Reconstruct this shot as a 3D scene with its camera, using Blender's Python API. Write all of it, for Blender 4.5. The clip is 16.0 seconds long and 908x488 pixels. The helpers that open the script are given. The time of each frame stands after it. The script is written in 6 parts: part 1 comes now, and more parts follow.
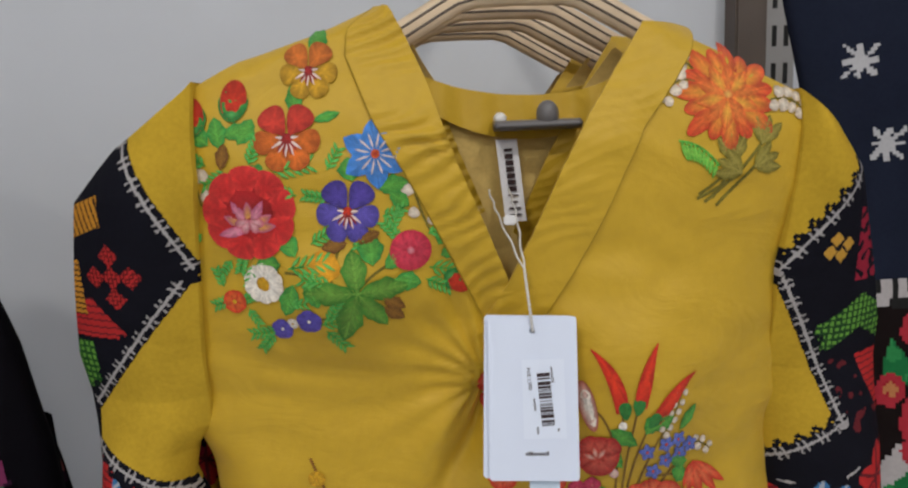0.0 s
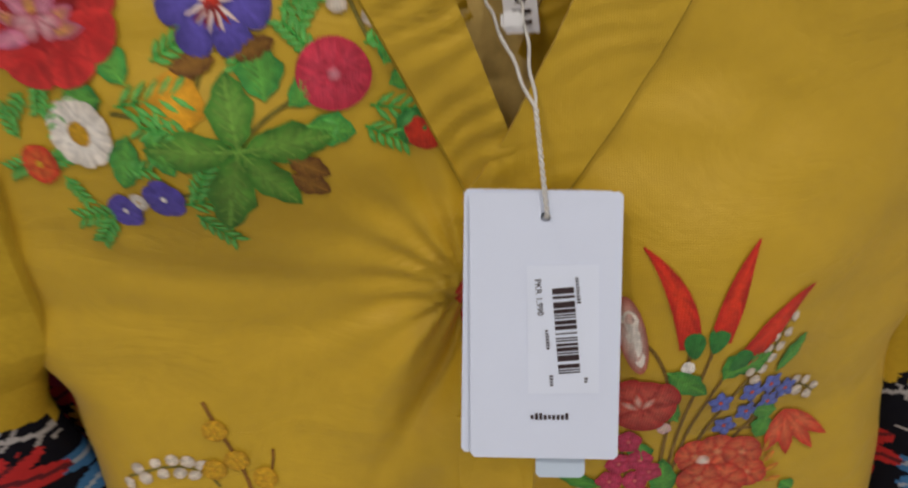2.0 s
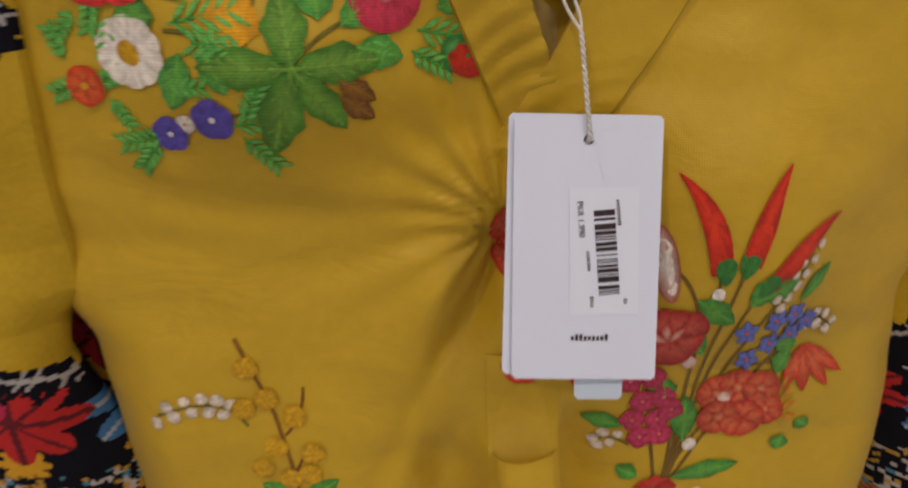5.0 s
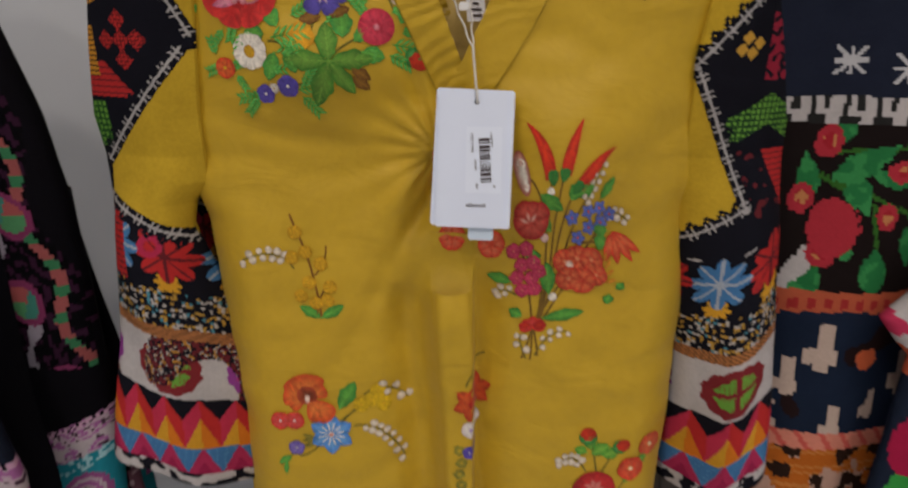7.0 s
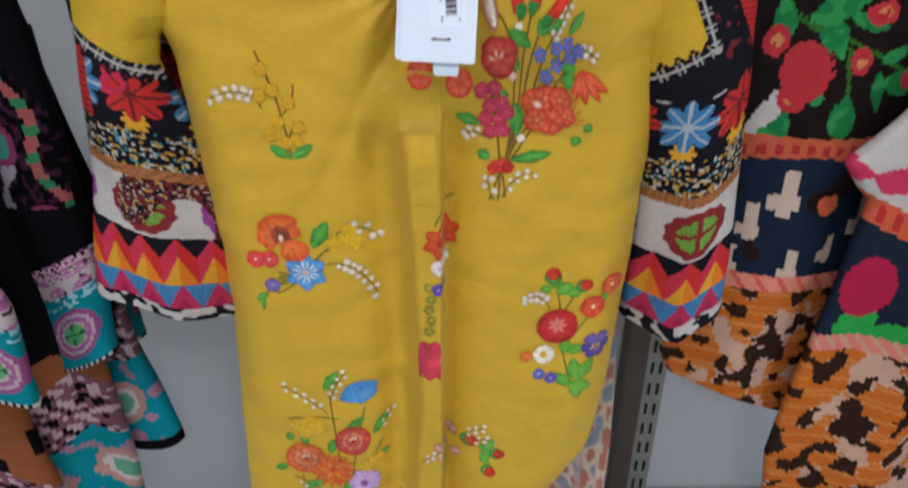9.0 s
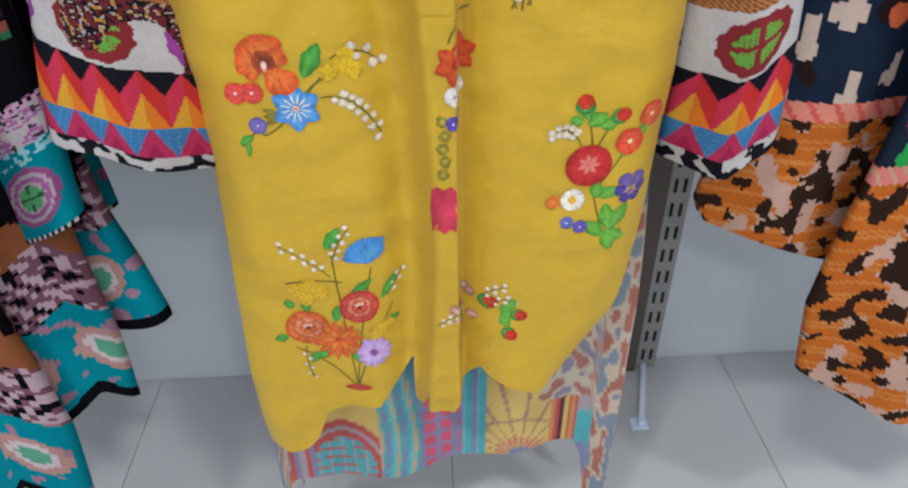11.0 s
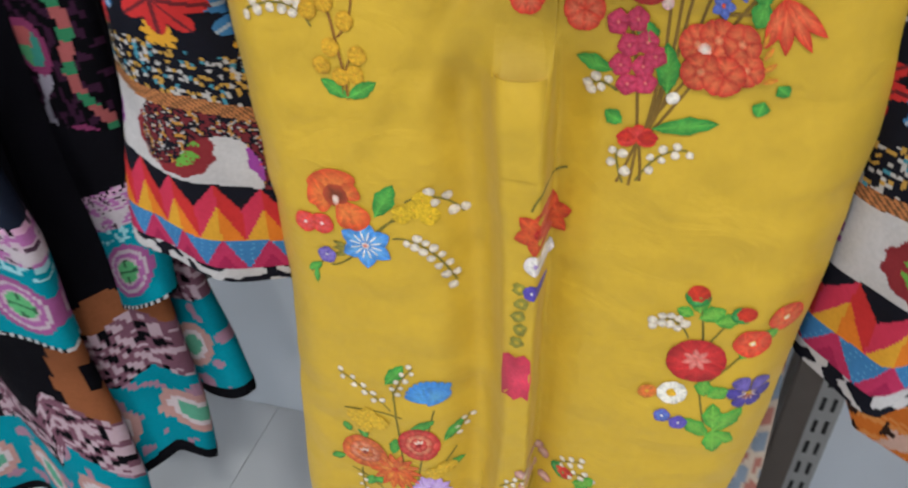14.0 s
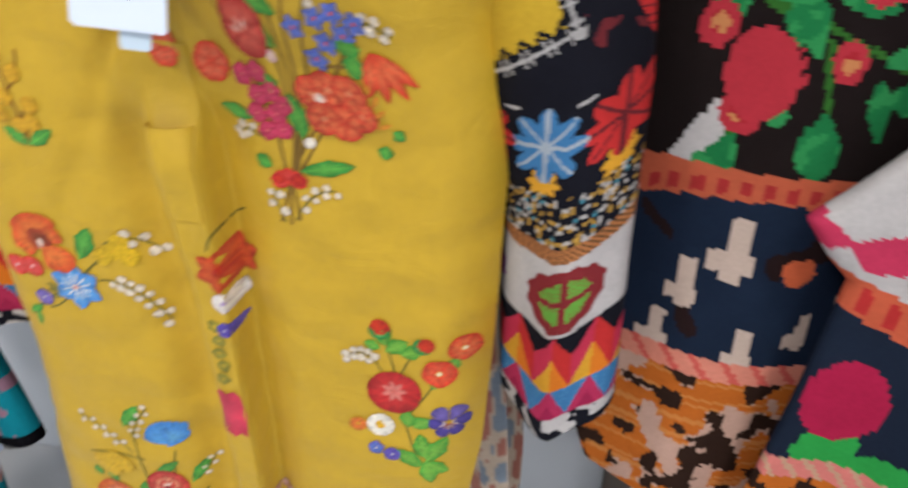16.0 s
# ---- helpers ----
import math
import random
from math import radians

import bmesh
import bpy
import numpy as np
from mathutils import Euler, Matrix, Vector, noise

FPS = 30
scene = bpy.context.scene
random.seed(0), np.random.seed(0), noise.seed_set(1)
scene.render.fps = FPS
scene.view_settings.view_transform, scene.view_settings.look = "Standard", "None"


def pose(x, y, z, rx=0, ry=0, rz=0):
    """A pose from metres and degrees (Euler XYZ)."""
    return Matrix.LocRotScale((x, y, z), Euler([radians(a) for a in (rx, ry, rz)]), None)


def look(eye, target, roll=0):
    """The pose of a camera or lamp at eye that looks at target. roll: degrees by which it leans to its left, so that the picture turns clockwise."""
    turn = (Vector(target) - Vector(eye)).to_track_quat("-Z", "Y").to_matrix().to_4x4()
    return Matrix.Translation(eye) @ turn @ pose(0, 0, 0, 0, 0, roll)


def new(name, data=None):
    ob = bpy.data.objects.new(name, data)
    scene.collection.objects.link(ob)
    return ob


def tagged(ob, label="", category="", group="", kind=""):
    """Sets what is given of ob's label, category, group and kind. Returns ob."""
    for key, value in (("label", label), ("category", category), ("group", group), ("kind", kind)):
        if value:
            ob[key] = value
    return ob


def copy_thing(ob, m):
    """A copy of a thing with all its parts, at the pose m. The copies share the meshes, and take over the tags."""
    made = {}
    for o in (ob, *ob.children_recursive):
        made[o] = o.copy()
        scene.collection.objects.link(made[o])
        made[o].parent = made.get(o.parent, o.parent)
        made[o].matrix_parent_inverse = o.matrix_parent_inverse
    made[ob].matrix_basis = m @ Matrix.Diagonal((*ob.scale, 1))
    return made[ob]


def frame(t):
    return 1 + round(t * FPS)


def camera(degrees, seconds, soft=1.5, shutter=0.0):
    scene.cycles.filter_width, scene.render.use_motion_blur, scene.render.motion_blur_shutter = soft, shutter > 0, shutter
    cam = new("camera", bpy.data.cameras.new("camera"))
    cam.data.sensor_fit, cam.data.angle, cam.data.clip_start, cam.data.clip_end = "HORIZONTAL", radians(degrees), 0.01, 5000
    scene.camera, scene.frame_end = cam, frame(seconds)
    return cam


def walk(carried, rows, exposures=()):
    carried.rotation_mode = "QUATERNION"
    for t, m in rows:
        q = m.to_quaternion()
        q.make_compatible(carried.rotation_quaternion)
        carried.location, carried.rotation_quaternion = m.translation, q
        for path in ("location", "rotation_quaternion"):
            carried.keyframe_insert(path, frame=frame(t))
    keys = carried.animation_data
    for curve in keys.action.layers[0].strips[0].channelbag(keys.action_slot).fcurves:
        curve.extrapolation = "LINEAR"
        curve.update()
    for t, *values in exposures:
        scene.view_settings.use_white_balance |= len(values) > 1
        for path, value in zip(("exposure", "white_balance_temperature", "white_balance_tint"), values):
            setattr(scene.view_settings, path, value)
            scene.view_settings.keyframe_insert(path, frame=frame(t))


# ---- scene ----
# The garments are drafted in units of SIZE metres, their floor LIFT under zero.
SIZE, LIFT = 1.37, 0.055
PATH = [
    (0, (-0.0315, -0.5233, 1.2796), (0.0589, 2.1810, 0.8508), -2.3),
    (0.5, (-0.0274, -0.5055, 1.2810), (0.0630, 2.1865, 0.7795), -2.5),
    (1, (-0.0178, -0.4781, 1.2741), (0.0521, 2.2112, 0.7549), -2.9),
    (1.5, (-0.0178, -0.4178, 1.2631), (0.0480, 2.2400, 0.6001), -2.3),
    (2, (-0.0069, -0.3178, 1.2330), (0.0438, 2.2482, 0.2740), -2.3),
    (2.5, (0.0000, -0.2562, 1.2152), (0.1178, 2.2701, 0.1617), -2.1),
    (3, (-0.0027, -0.2480, 1.2125), (0.1014, 2.2961, 0.2014), -1.7),
    (3.5, (-0.0014, -0.2384, 1.2111), (0.1178, 2.2811, 0.1411), -1.5),
    (4, (-0.0041, -0.2384, 1.2125), (0.0904, 2.2756, 0.1260), -1.5),
    (4.2, (-0.0055, -0.2439, 1.2138), (0.0891, 2.2701, 0.1288), -1.7),
    (6.3, (-0.0945, -0.5192, 1.1809), (0.1562, 2.1358, 0.5494), 0.1),
    (6.5, (-0.0726, -0.5370, 1.1851), (0.1466, 2.1016, 0.4795), 0.4),
    (7, (0.0082, -0.6343, 1.1974), (0.0507, 1.9906, 0.4151), 0.3),
    (7.5, (0.0343, -0.6768, 1.1974), (0.0164, 1.8920, 0.2452), 0.1),
    (8, (0.0329, -0.6932, 1.1878), (-0.0096, 1.8564, 0.1850), -0.1),
    (8.5, (0.0315, -0.6891, 1.1823), (0.0233, 1.8399, 0.1274), 0.3),
    (9, (0.0315, -0.6521, 1.1741), (0.1000, 1.7933, -0.0617), 0.9),
    (9.5, (0.0110, -0.6192, 1.1508), (0.0877, 1.6741, -0.3452), -0.7),
    (9.7, (0.0000, -0.6138, 1.1179), (0.1685, 1.6563, -0.4069), -0.8),
    (11.8, (0.0096, -0.5357, 1.0700), (0.0000, 1.6687, -0.5562), 1.1),
    (12, (0.0219, -0.5110, 1.1056), (-0.0370, 1.5728, -0.6727), 1.7),
    (12.5, (0.0178, -0.4891, 1.1124), (0.0781, 1.7783, -0.4233), 2.4),
    (13, (0.0562, -0.4411, 1.1248), (0.1534, 1.8029, -0.4439), 2.0),
    (13.5, (0.0438, -0.4329, 1.1193), (-0.0904, 1.7892, -0.4781), 2.6),
    (14, (0.0822, -0.4466, 1.1330), (-0.4740, 1.7577, -0.3946), -0.1),
    (14.5, (0.1123, -0.4494, 1.1207), (-0.6412, 1.7399, -0.3452), 2.9),
    (15, (0.1617, -0.4507, 1.1275), (-0.4535, 1.7906, -0.3233), 8.0),
    (15.5, (0.2192, -0.4507, 1.1330), (-0.3315, 1.8413, -0.2644), 6.0),
    (16, (0.2891, -0.4316, 1.1412), (-0.1384, 1.9084, -0.2192), 1.1),
]
cam = camera(64.4, 16.0, soft=2.2, shutter=0.5)
walk(cam, [(t, look(eye, target, roll)) for t, eye, target, roll in PATH],
     [(0, -0.55, 6600, 10), (1.5, -0.6, 6600, 10), (2.5, -0.9, 7450, 18), (4.2, -0.9, 7700, 21), (6.3, -0.84, 7200, 15), (7.5, -0.8, 7150, 14), (8.0, -0.68, 7000, 13), (8.5, -0.5, 6650, 10), (9.0, -0.22, 6300, 7), (9.5, -0.06, 6200, 6), (12, 0.1, 6050, 5), (12.7, 0.12, 6050, 4), (13.5, -0.08, 6250, 6), (14.3, 0.15, 6100, 5), (15.5, 0.15, 6300, 6), (16, 0.1, 6400, 8)])

# ---------------------------------------------------------------- light
world = bpy.data.worlds.new("world")
scene.world = world
world.use_nodes = True
world.node_tree.nodes["Background"].inputs[0].default_value = (0.80, 0.88, 1.0, 1)
world.node_tree.nodes["Background"].inputs[1].default_value = 0.25

LAMPS = [(-0.70, -1.20), (0.75, -1.20), (-0.80, -2.45), (0.80, -2.45)]
CEILING = 2.45
for lx, ly in LAMPS:
    lamp = bpy.data.lights.new("panel_lamp", "AREA")
    lamp.shape, lamp.size, lamp.size_y = "RECTANGLE", 0.18 * SIZE, 0.18 * SIZE
    lamp.energy, lamp.color = 16.5 * SIZE ** 2, (1.0, 0.965, 0.92)
    ob = new("panel_lamp", lamp)
    ob.matrix_world = look((lx, ly, CEILING - 0.03), (lx, ly + 0.001, 0))


# ---------------------------------------------------------------- materials
def material(name, base, rough=0.8, metal=0.0, grain=0.08, scale=60.0, bump=0.0, bump_scale=400.0, sheen=0.0, spec=0.5):
    m = bpy.data.materials.new(name)
    m.use_nodes = True
    t = m.node_tree
    b = t.nodes["Principled BSDF"]
    b.inputs["Roughness"].default_value = rough
    b.inputs["Metallic"].default_value = metal
    b.inputs["Specular IOR Level"].default_value = spec
    b.inputs["Sheen Weight"].default_value = sheen
    tc = t.nodes.new("ShaderNodeTexCoord")
    n1 = t.nodes.new("ShaderNodeTexNoise")
    n1.inputs["Scale"].default_value, n1.inputs["Detail"].default_value = scale / SIZE, 6
    n2 = t.nodes.new("ShaderNodeTexNoise")
    n2.inputs["Scale"].default_value, n2.inputs["Detail"].default_value = scale * 0.12 / SIZE, 3
    for n in (n1, n2):
        t.links.new(tc.outputs["Object"], n.inputs["Vector"])
    add = t.nodes.new("ShaderNodeMath")
    add.operation = "ADD"
    t.links.new(n1.outputs["Fac"], add.inputs[0])
    t.links.new(n2.outputs["Fac"], add.inputs[1])
    ramp = t.nodes.new("ShaderNodeMapRange")
    ramp.inputs["From Min"].default_value, ramp.inputs["From Max"].default_value = 0.6, 1.4
    ramp.inputs["To Min"].default_value, ramp.inputs["To Max"].default_value = 1 - grain, 1 + grain
    t.links.new(add.outputs[0], ramp.inputs["Value"])
    mul = t.nodes.new("ShaderNodeVectorMath")
    mul.operation = "SCALE"
    if base is None:
        at = t.nodes.new("ShaderNodeAttribute")
        at.attribute_name = "dye"
        t.links.new(at.outputs["Color"], mul.inputs[0])
    else:
        mul.inputs[0].default_value = base
    t.links.new(ramp.outputs[0], mul.inputs["Scale"])
    t.links.new(mul.outputs[0], b.inputs["Base Color"])
    if bump:
        n3 = t.nodes.new("ShaderNodeTexNoise")
        n3.inputs["Scale"].default_value, n3.inputs["Detail"].default_value = bump_scale / SIZE, 4
        t.links.new(tc.outputs["Object"], n3.inputs["Vector"])
        bp = t.nodes.new("ShaderNodeBump")
        bp.inputs["Strength"].default_value, bp.inputs["Distance"].default_value = bump, 0.001 * SIZE
        t.links.new(n3.outputs["Fac"], bp.inputs["Height"])
        t.links.new(bp.outputs["Normal"], b.inputs["Normal"])
    return m


def weave(m, scale, strength, creases=0.0):
    """Adds a woven thread relief, and soft creases, to a cloth material."""
    t = m.node_tree
    b = t.nodes["Principled BSDF"]
    tc = t.nodes.new("ShaderNodeTexCoord")
    total = None
    for direction in ("X", "Z"):
        w = t.nodes.new("ShaderNodeTexWave")
        w.wave_type, w.bands_direction = "BANDS", direction
        w.inputs["Scale"].default_value, w.inputs["Distortion"].default_value = scale / SIZE, 1.5
        w.inputs["Detail"].default_value, w.inputs["Detail Scale"].default_value = 2, 2
        t.links.new(tc.outputs["Object"], w.inputs["Vector"])
        if total is None:
            total = w.outputs["Fac"]
        else:
            a = t.nodes.new("ShaderNodeMath")
            a.operation = "ADD"
            t.links.new(total, a.inputs[0])
            t.links.new(w.outputs["Fac"], a.inputs[1])
            total = a.outputs[0]
    bp = t.nodes.new("ShaderNodeBump")
    bp.inputs["Strength"].default_value, bp.inputs["Distance"].default_value = strength, 0.0006 * SIZE
    t.links.new(total, bp.inputs["Height"])
    last = bp
    if creases:
        mp = t.nodes.new("ShaderNodeMapping")
        mp.inputs["Scale"].default_value = (11 / SIZE, 11 / SIZE, 19 / SIZE)
        mp.inputs["Rotation"].default_value = (0, radians(14), 0)
        t.links.new(tc.outputs["Object"], mp.inputs["Vector"])
        n = t.nodes.new("ShaderNodeTexNoise")
        n.inputs["Scale"].default_value, n.inputs["Detail"].default_value, n.inputs["Distortion"].default_value = 1.7, 4, 1.1
        t.links.new(mp.outputs[0], n.inputs["Vector"])
        cp = t.nodes.new("ShaderNodeBump")
        cp.inputs["Strength"].default_value, cp.inputs["Distance"].default_value = creases, 0.006 * SIZE
        t.links.new(n.outputs["Fac"], cp.inputs["Height"])
        t.links.new(bp.outputs["Normal"], cp.inputs["Normal"])
        last = cp
    t.links.new(last.outputs["Normal"], b.inputs["Normal"])
    return m


MUSTARD, SLEEVE = (0.57, 0.356, 0.018), (0.53, 0.342, 0.032)
M_CLOTH = weave(material("mustard_cotton", MUSTARD, 0.52, grain=0.06, scale=160, sheen=0.08, spec=0.42), 420, 0.12, 0.30)
M_PRINT = weave(material("printed_cotton", None, 0.8, grain=0.12, scale=420, spec=0.04), 420, 0.15, 0.22)
M_EMB = weave(material("embroidery_thread", None, 0.7, grain=0.28, scale=620, sheen=0.1, spec=0.3), 330, 0.22)
M_SEAM = material("seam_thread", (0.40, 0.26, 0.012), 0.8, grain=0.15, scale=900)
M_WALL = material("wall_paint", (0.67, 0.70, 0.75), 0.5, grain=0.04, scale=9, bump=0.05, bump_scale=160)
M_FLOOR = material("floor_tile", (0.56, 0.56, 0.57), 0.16, grain=0.10, scale=5, spec=0.6)
M_CEIL = material("ceiling_paint", (0.8, 0.8, 0.8), 0.9, grain=0.02)
M_STEEL = material("upright_steel", (0.33, 0.32, 0.31), 0.45, metal=0.2, grain=0.1, scale=40)
M_BROWN = material("brown_strip", (0.10, 0.075, 0.06), 0.5, grain=0.15, scale=30)
M_JOINT = material("tile_joint", (0.30, 0.30, 0.30), 0.9, grain=0.1)
# Near black: painted shade of the upright's slots, and the trousers' black bands.
M_DARK = material("slot_shade_black_cloth", (0.012, 0.012, 0.012), 0.9)
M_CHROME = material("chrome", (0.55, 0.55, 0.56), 0.25, metal=1.0, grain=0.05)
M_WOOD = material("hanger_wood", (0.72, 0.56, 0.38), 0.45, grain=0.16, scale=50, bump=0.1, bump_scale=200)
M_CARD = material("tag_card", (0.71, 0.78, 0.93), 0.6, grain=0.015, scale=40)
M_CARD2 = material("blue_card", (0.55, 0.66, 0.78), 0.6, grain=0.02)
M_STICKER = material("sticker", (0.75, 0.82, 0.96), 0.35, grain=0.01)
M_INK = material("ink", (0.025, 0.008, 0.010), 0.6)
M_STRING = material("cotton_string", (0.72, 0.70, 0.66), 0.9, grain=0.2, scale=800, bump=0.5, bump_scale=1500)
M_LABEL = material("woven_label", (0.74, 0.74, 0.77), 0.8, grain=0.05, scale=300)
M_PLASTIC = material("grey_plastic", (0.16, 0.155, 0.16), 0.4, grain=0.06, scale=60)
M_WHITE = material("white_plastic", (0.8, 0.8, 0.8), 0.4)
M_GLOW = bpy.data.materials.new("light_diffuser")
M_GLOW.use_nodes = True
M_GLOW.node_tree.nodes["Principled BSDF"].inputs["Emission Color"].default_value = (1.0, 0.97, 0.93, 1)
M_GLOW.node_tree.nodes["Principled BSDF"].inputs["Emission Strength"].default_value = 5.0


# ---------------------------------------------------------------- helpers
def obj(name, verts, faces, mat, parent=None, label="", cols=None, smooth=True, domain="POINT"):
    me = bpy.data.meshes.new(name)
    me.from_pydata(verts, [], faces)
    if cols is not None:
        a = me.color_attributes.new("dye", "FLOAT_COLOR", domain)
        a.data.foreach_set("color", np.array([(*c, 1.0) for c in cols], dtype=np.float32).ravel())
    me.materials.append(mat)
    if smooth:
        me.polygons.foreach_set("use_smooth", [True] * len(me.polygons))
    me.update()
    ob = new(name, me)
    if parent:
        ob.parent = parent
    if label:
        tagged(ob, label=label)
    return ob


def part(name, bm, mat, parent=None, label="", smooth=False):
    me = bpy.data.meshes.new(name)
    bm.to_mesh(me)
    bm.free()
    me.materials.append(mat)
    if smooth:
        me.polygons.foreach_set("use_smooth", [True] * len(me.polygons))
    ob = new(name, me)
    if parent:
        ob.parent = parent
    if label:
        tagged(ob, label=label)
    return ob


def block(x0, x1, y0, y1, z0, z1, bevel=0.0, bm=None):
    bm = bm or bmesh.new()
    made = bmesh.ops.create_cube(bm, size=1)["verts"]
    for v in made:
        v.co = Vector(((x0 + x1) / 2 + v.co.x * (x1 - x0), (y0 + y1) / 2 + v.co.y * (y1 - y0), (z0 + z1) / 2 + v.co.z * (z1 - z0)))
    if bevel:
        edges = list({e for v in made for e in v.link_edges})
        bmesh.ops.bevel(bm, geom=edges, offset=bevel, segments=2, affect="EDGES")
    return bm


def rod(points, radius, sides=10, bm=None, flat=1.0, caps=True):
    """A bar swept along points; flat squeezes it in y."""
    bm = bm or bmesh.new()
    pts = [Vector(p) for p in points]
    rings = []
    for i, p in enumerate(pts):
        d = (pts[min(i + 1, len(pts) - 1)] - pts[max(i - 1, 0)]).normalized()
        side = d.cross(Vector((0, 1, 0)))
        if side.length < 0.05:
            side = Vector((1, 0, 0))
        side.normalize()
        up = side.cross(d).normalized()
        rings.append([bm.verts.new(p + radius * (math.cos(a) * side + flat * math.sin(a) * up)) for a in [2 * math.pi * k / sides for k in range(sides)]])
    for a, b in zip(rings, rings[1:]):
        for k in range(sides):
            bm.faces.new((a[k], a[(k + 1) % sides], b[(k + 1) % sides], b[k]))
    if caps:
        bm.faces.new(rings[0][::-1])
        bm.faces.new(rings[-1])
    bmesh.ops.recalc_face_normals(bm, faces=bm.faces)
    return bm


def smooth(a, b, v):
    k = min(1.0, max(0.0, (v - a) / (b - a)))
    return k * k * (3 - 2 * k)


def along(table, v):
    """Piecewise linear table of (v, value), v rising."""
    return float(np.interp(v, [p[0] for p in table], [p[1] for p in table]))


def empty(name, label, category, place=(0, 0, 0), group=""):
    ob = new(name)
    ob.empty_display_size = 0.02
    ob.location = place
    return tagged(ob, label=label, category=category, group=group)


# ---------------------------------------------------------------- room
WALL_Y = 0.368
FLOOR = -LIFT
tagged(part("floor", block(-2.1, 2.1, -2.9, WALL_Y + 0.1, FLOOR - 0.1, FLOOR - 0.004), M_JOINT), label="grey joints and glossy grey floor tiles", category="floor", kind="structure")
tagged(part("wall_north", block(-2.1, 2.1, WALL_Y, WALL_Y + 0.1, FLOOR - 0.004, CEILING), M_WALL), label="pale blue-grey painted shop wall", category="wall", kind="structure")
# Unseen walls and ceiling, added close and pale to bounce light onto the garments.
tagged(part("wall_south", block(-2.1, 2.1, -3.0, -2.9, FLOOR - 0.1, CEILING), M_WALL), label="plain painted wall, unseen, added to bounce light", category="wall", kind="structure")
tagged(part("wall_west", block(-2.2, -2.1, -3.0, WALL_Y + 0.1, FLOOR - 0.1, CEILING), M_WALL), label="plain painted wall, unseen, added to bounce light", category="wall", kind="structure")
tagged(part("wall_east", block(2.1, 2.2, -3.0, WALL_Y + 0.1, FLOOR - 0.1, CEILING), M_WALL), label="plain painted wall, unseen, added to bounce light", category="wall", kind="structure")
tagged(part("ceiling", block(-2.2, 2.2, -3.0, WALL_Y + 0.1, CEILING, CEILING + 0.1), M_CEIL), label="white painted ceiling, unseen, added to bounce light", category="ceiling", kind="structure")
for lx, ly in LAMPS:
    e = empty("ceiling_light", "square white ceiling light panel, switched on", "ceiling light", (lx, ly, CEILING), "ceiling light panels")
    f = block(-0.12, 0.12, -0.12, 0.12, -0.024, 0, 0.004)
    part("frame", f, M_WHITE, e)
    part("diffuser", block(-0.10, 0.10, -0.10, 0.10, -0.027, -0.0245), M_GLOW, e)

# slotted wall uprights
def upright(x):
    e = empty("wall_upright", "grey slotted steel wall upright with a brown edge strip", "upright", (x, WALL_Y, FLOOR), "slotted wall uprights")
    part("channel", block(-0.002, 0.030, -0.022, -0.001, 0.0, 2.1, 0.002), M_STEEL, e)
    part("edge_strip", block(-0.034, -0.0025, -0.030, -0.001, 0.0, 2.1, 0.002), M_BROWN, e, "dark brown edge strip")
    me = None
    # Each slot is a raised near-black block; its colour stands for shade inside the hole.
    for k in range(60):
        for dx in (0.006, 0.018):
            if me is None:
                b = block(0, 0.0045, -0.0228, -0.0215, 0, 0.020)
                o = part("slot", b, M_DARK, e)
                me = o.data
            else:
                o = new("slot", me)
                o.parent = e
            o.location = (dx, 0, 0.018 + 0.0365 * k)
    leg = block(0.008, 0.016, -0.135, -0.022, 0.0, 0.010, 0.001)
    for v in leg.verts:
        v.co.x += 0.30 * (v.co.y + 0.022)
    part("foot_leg", leg, M_CARD, e, "thin white floor leg")
    part("foot_plate", block(-0.036, -0.012, -0.142, -0.120, 0.0, 0.003, 0.001), M_CARD, e, "white foot plate")
    return e


upright(0.320)
upright(-0.62)
upright(1.20)


# arms that carry the hangers
def wall_arm(x, z, length):
    e = empty("display_arm", "chrome straight display arm fixed to the wall", "display arm", (x, WALL_Y, z), "display arms")
    part("plate", block(-0.03, 0.03, -0.012, 0, -0.04, 0.04, 0.003), M_CHROME, e)
    part("bar", rod([(0, -0.01, 0), (0, -length, 0)], 0.008, 12), M_CHROME, e, smooth=True)
    part("stop", rod([(0, -length, -0.004), (0, -length, 0.03)], 0.009, 12), M_CHROME, e, smooth=True)


ARM_Z = 1.050
wall_arm(0.027, ARM_Z, 0.42)
wall_arm(-0.53, ARM_Z, 0.40)
wall_arm(0.44, ARM_Z, 0.40)


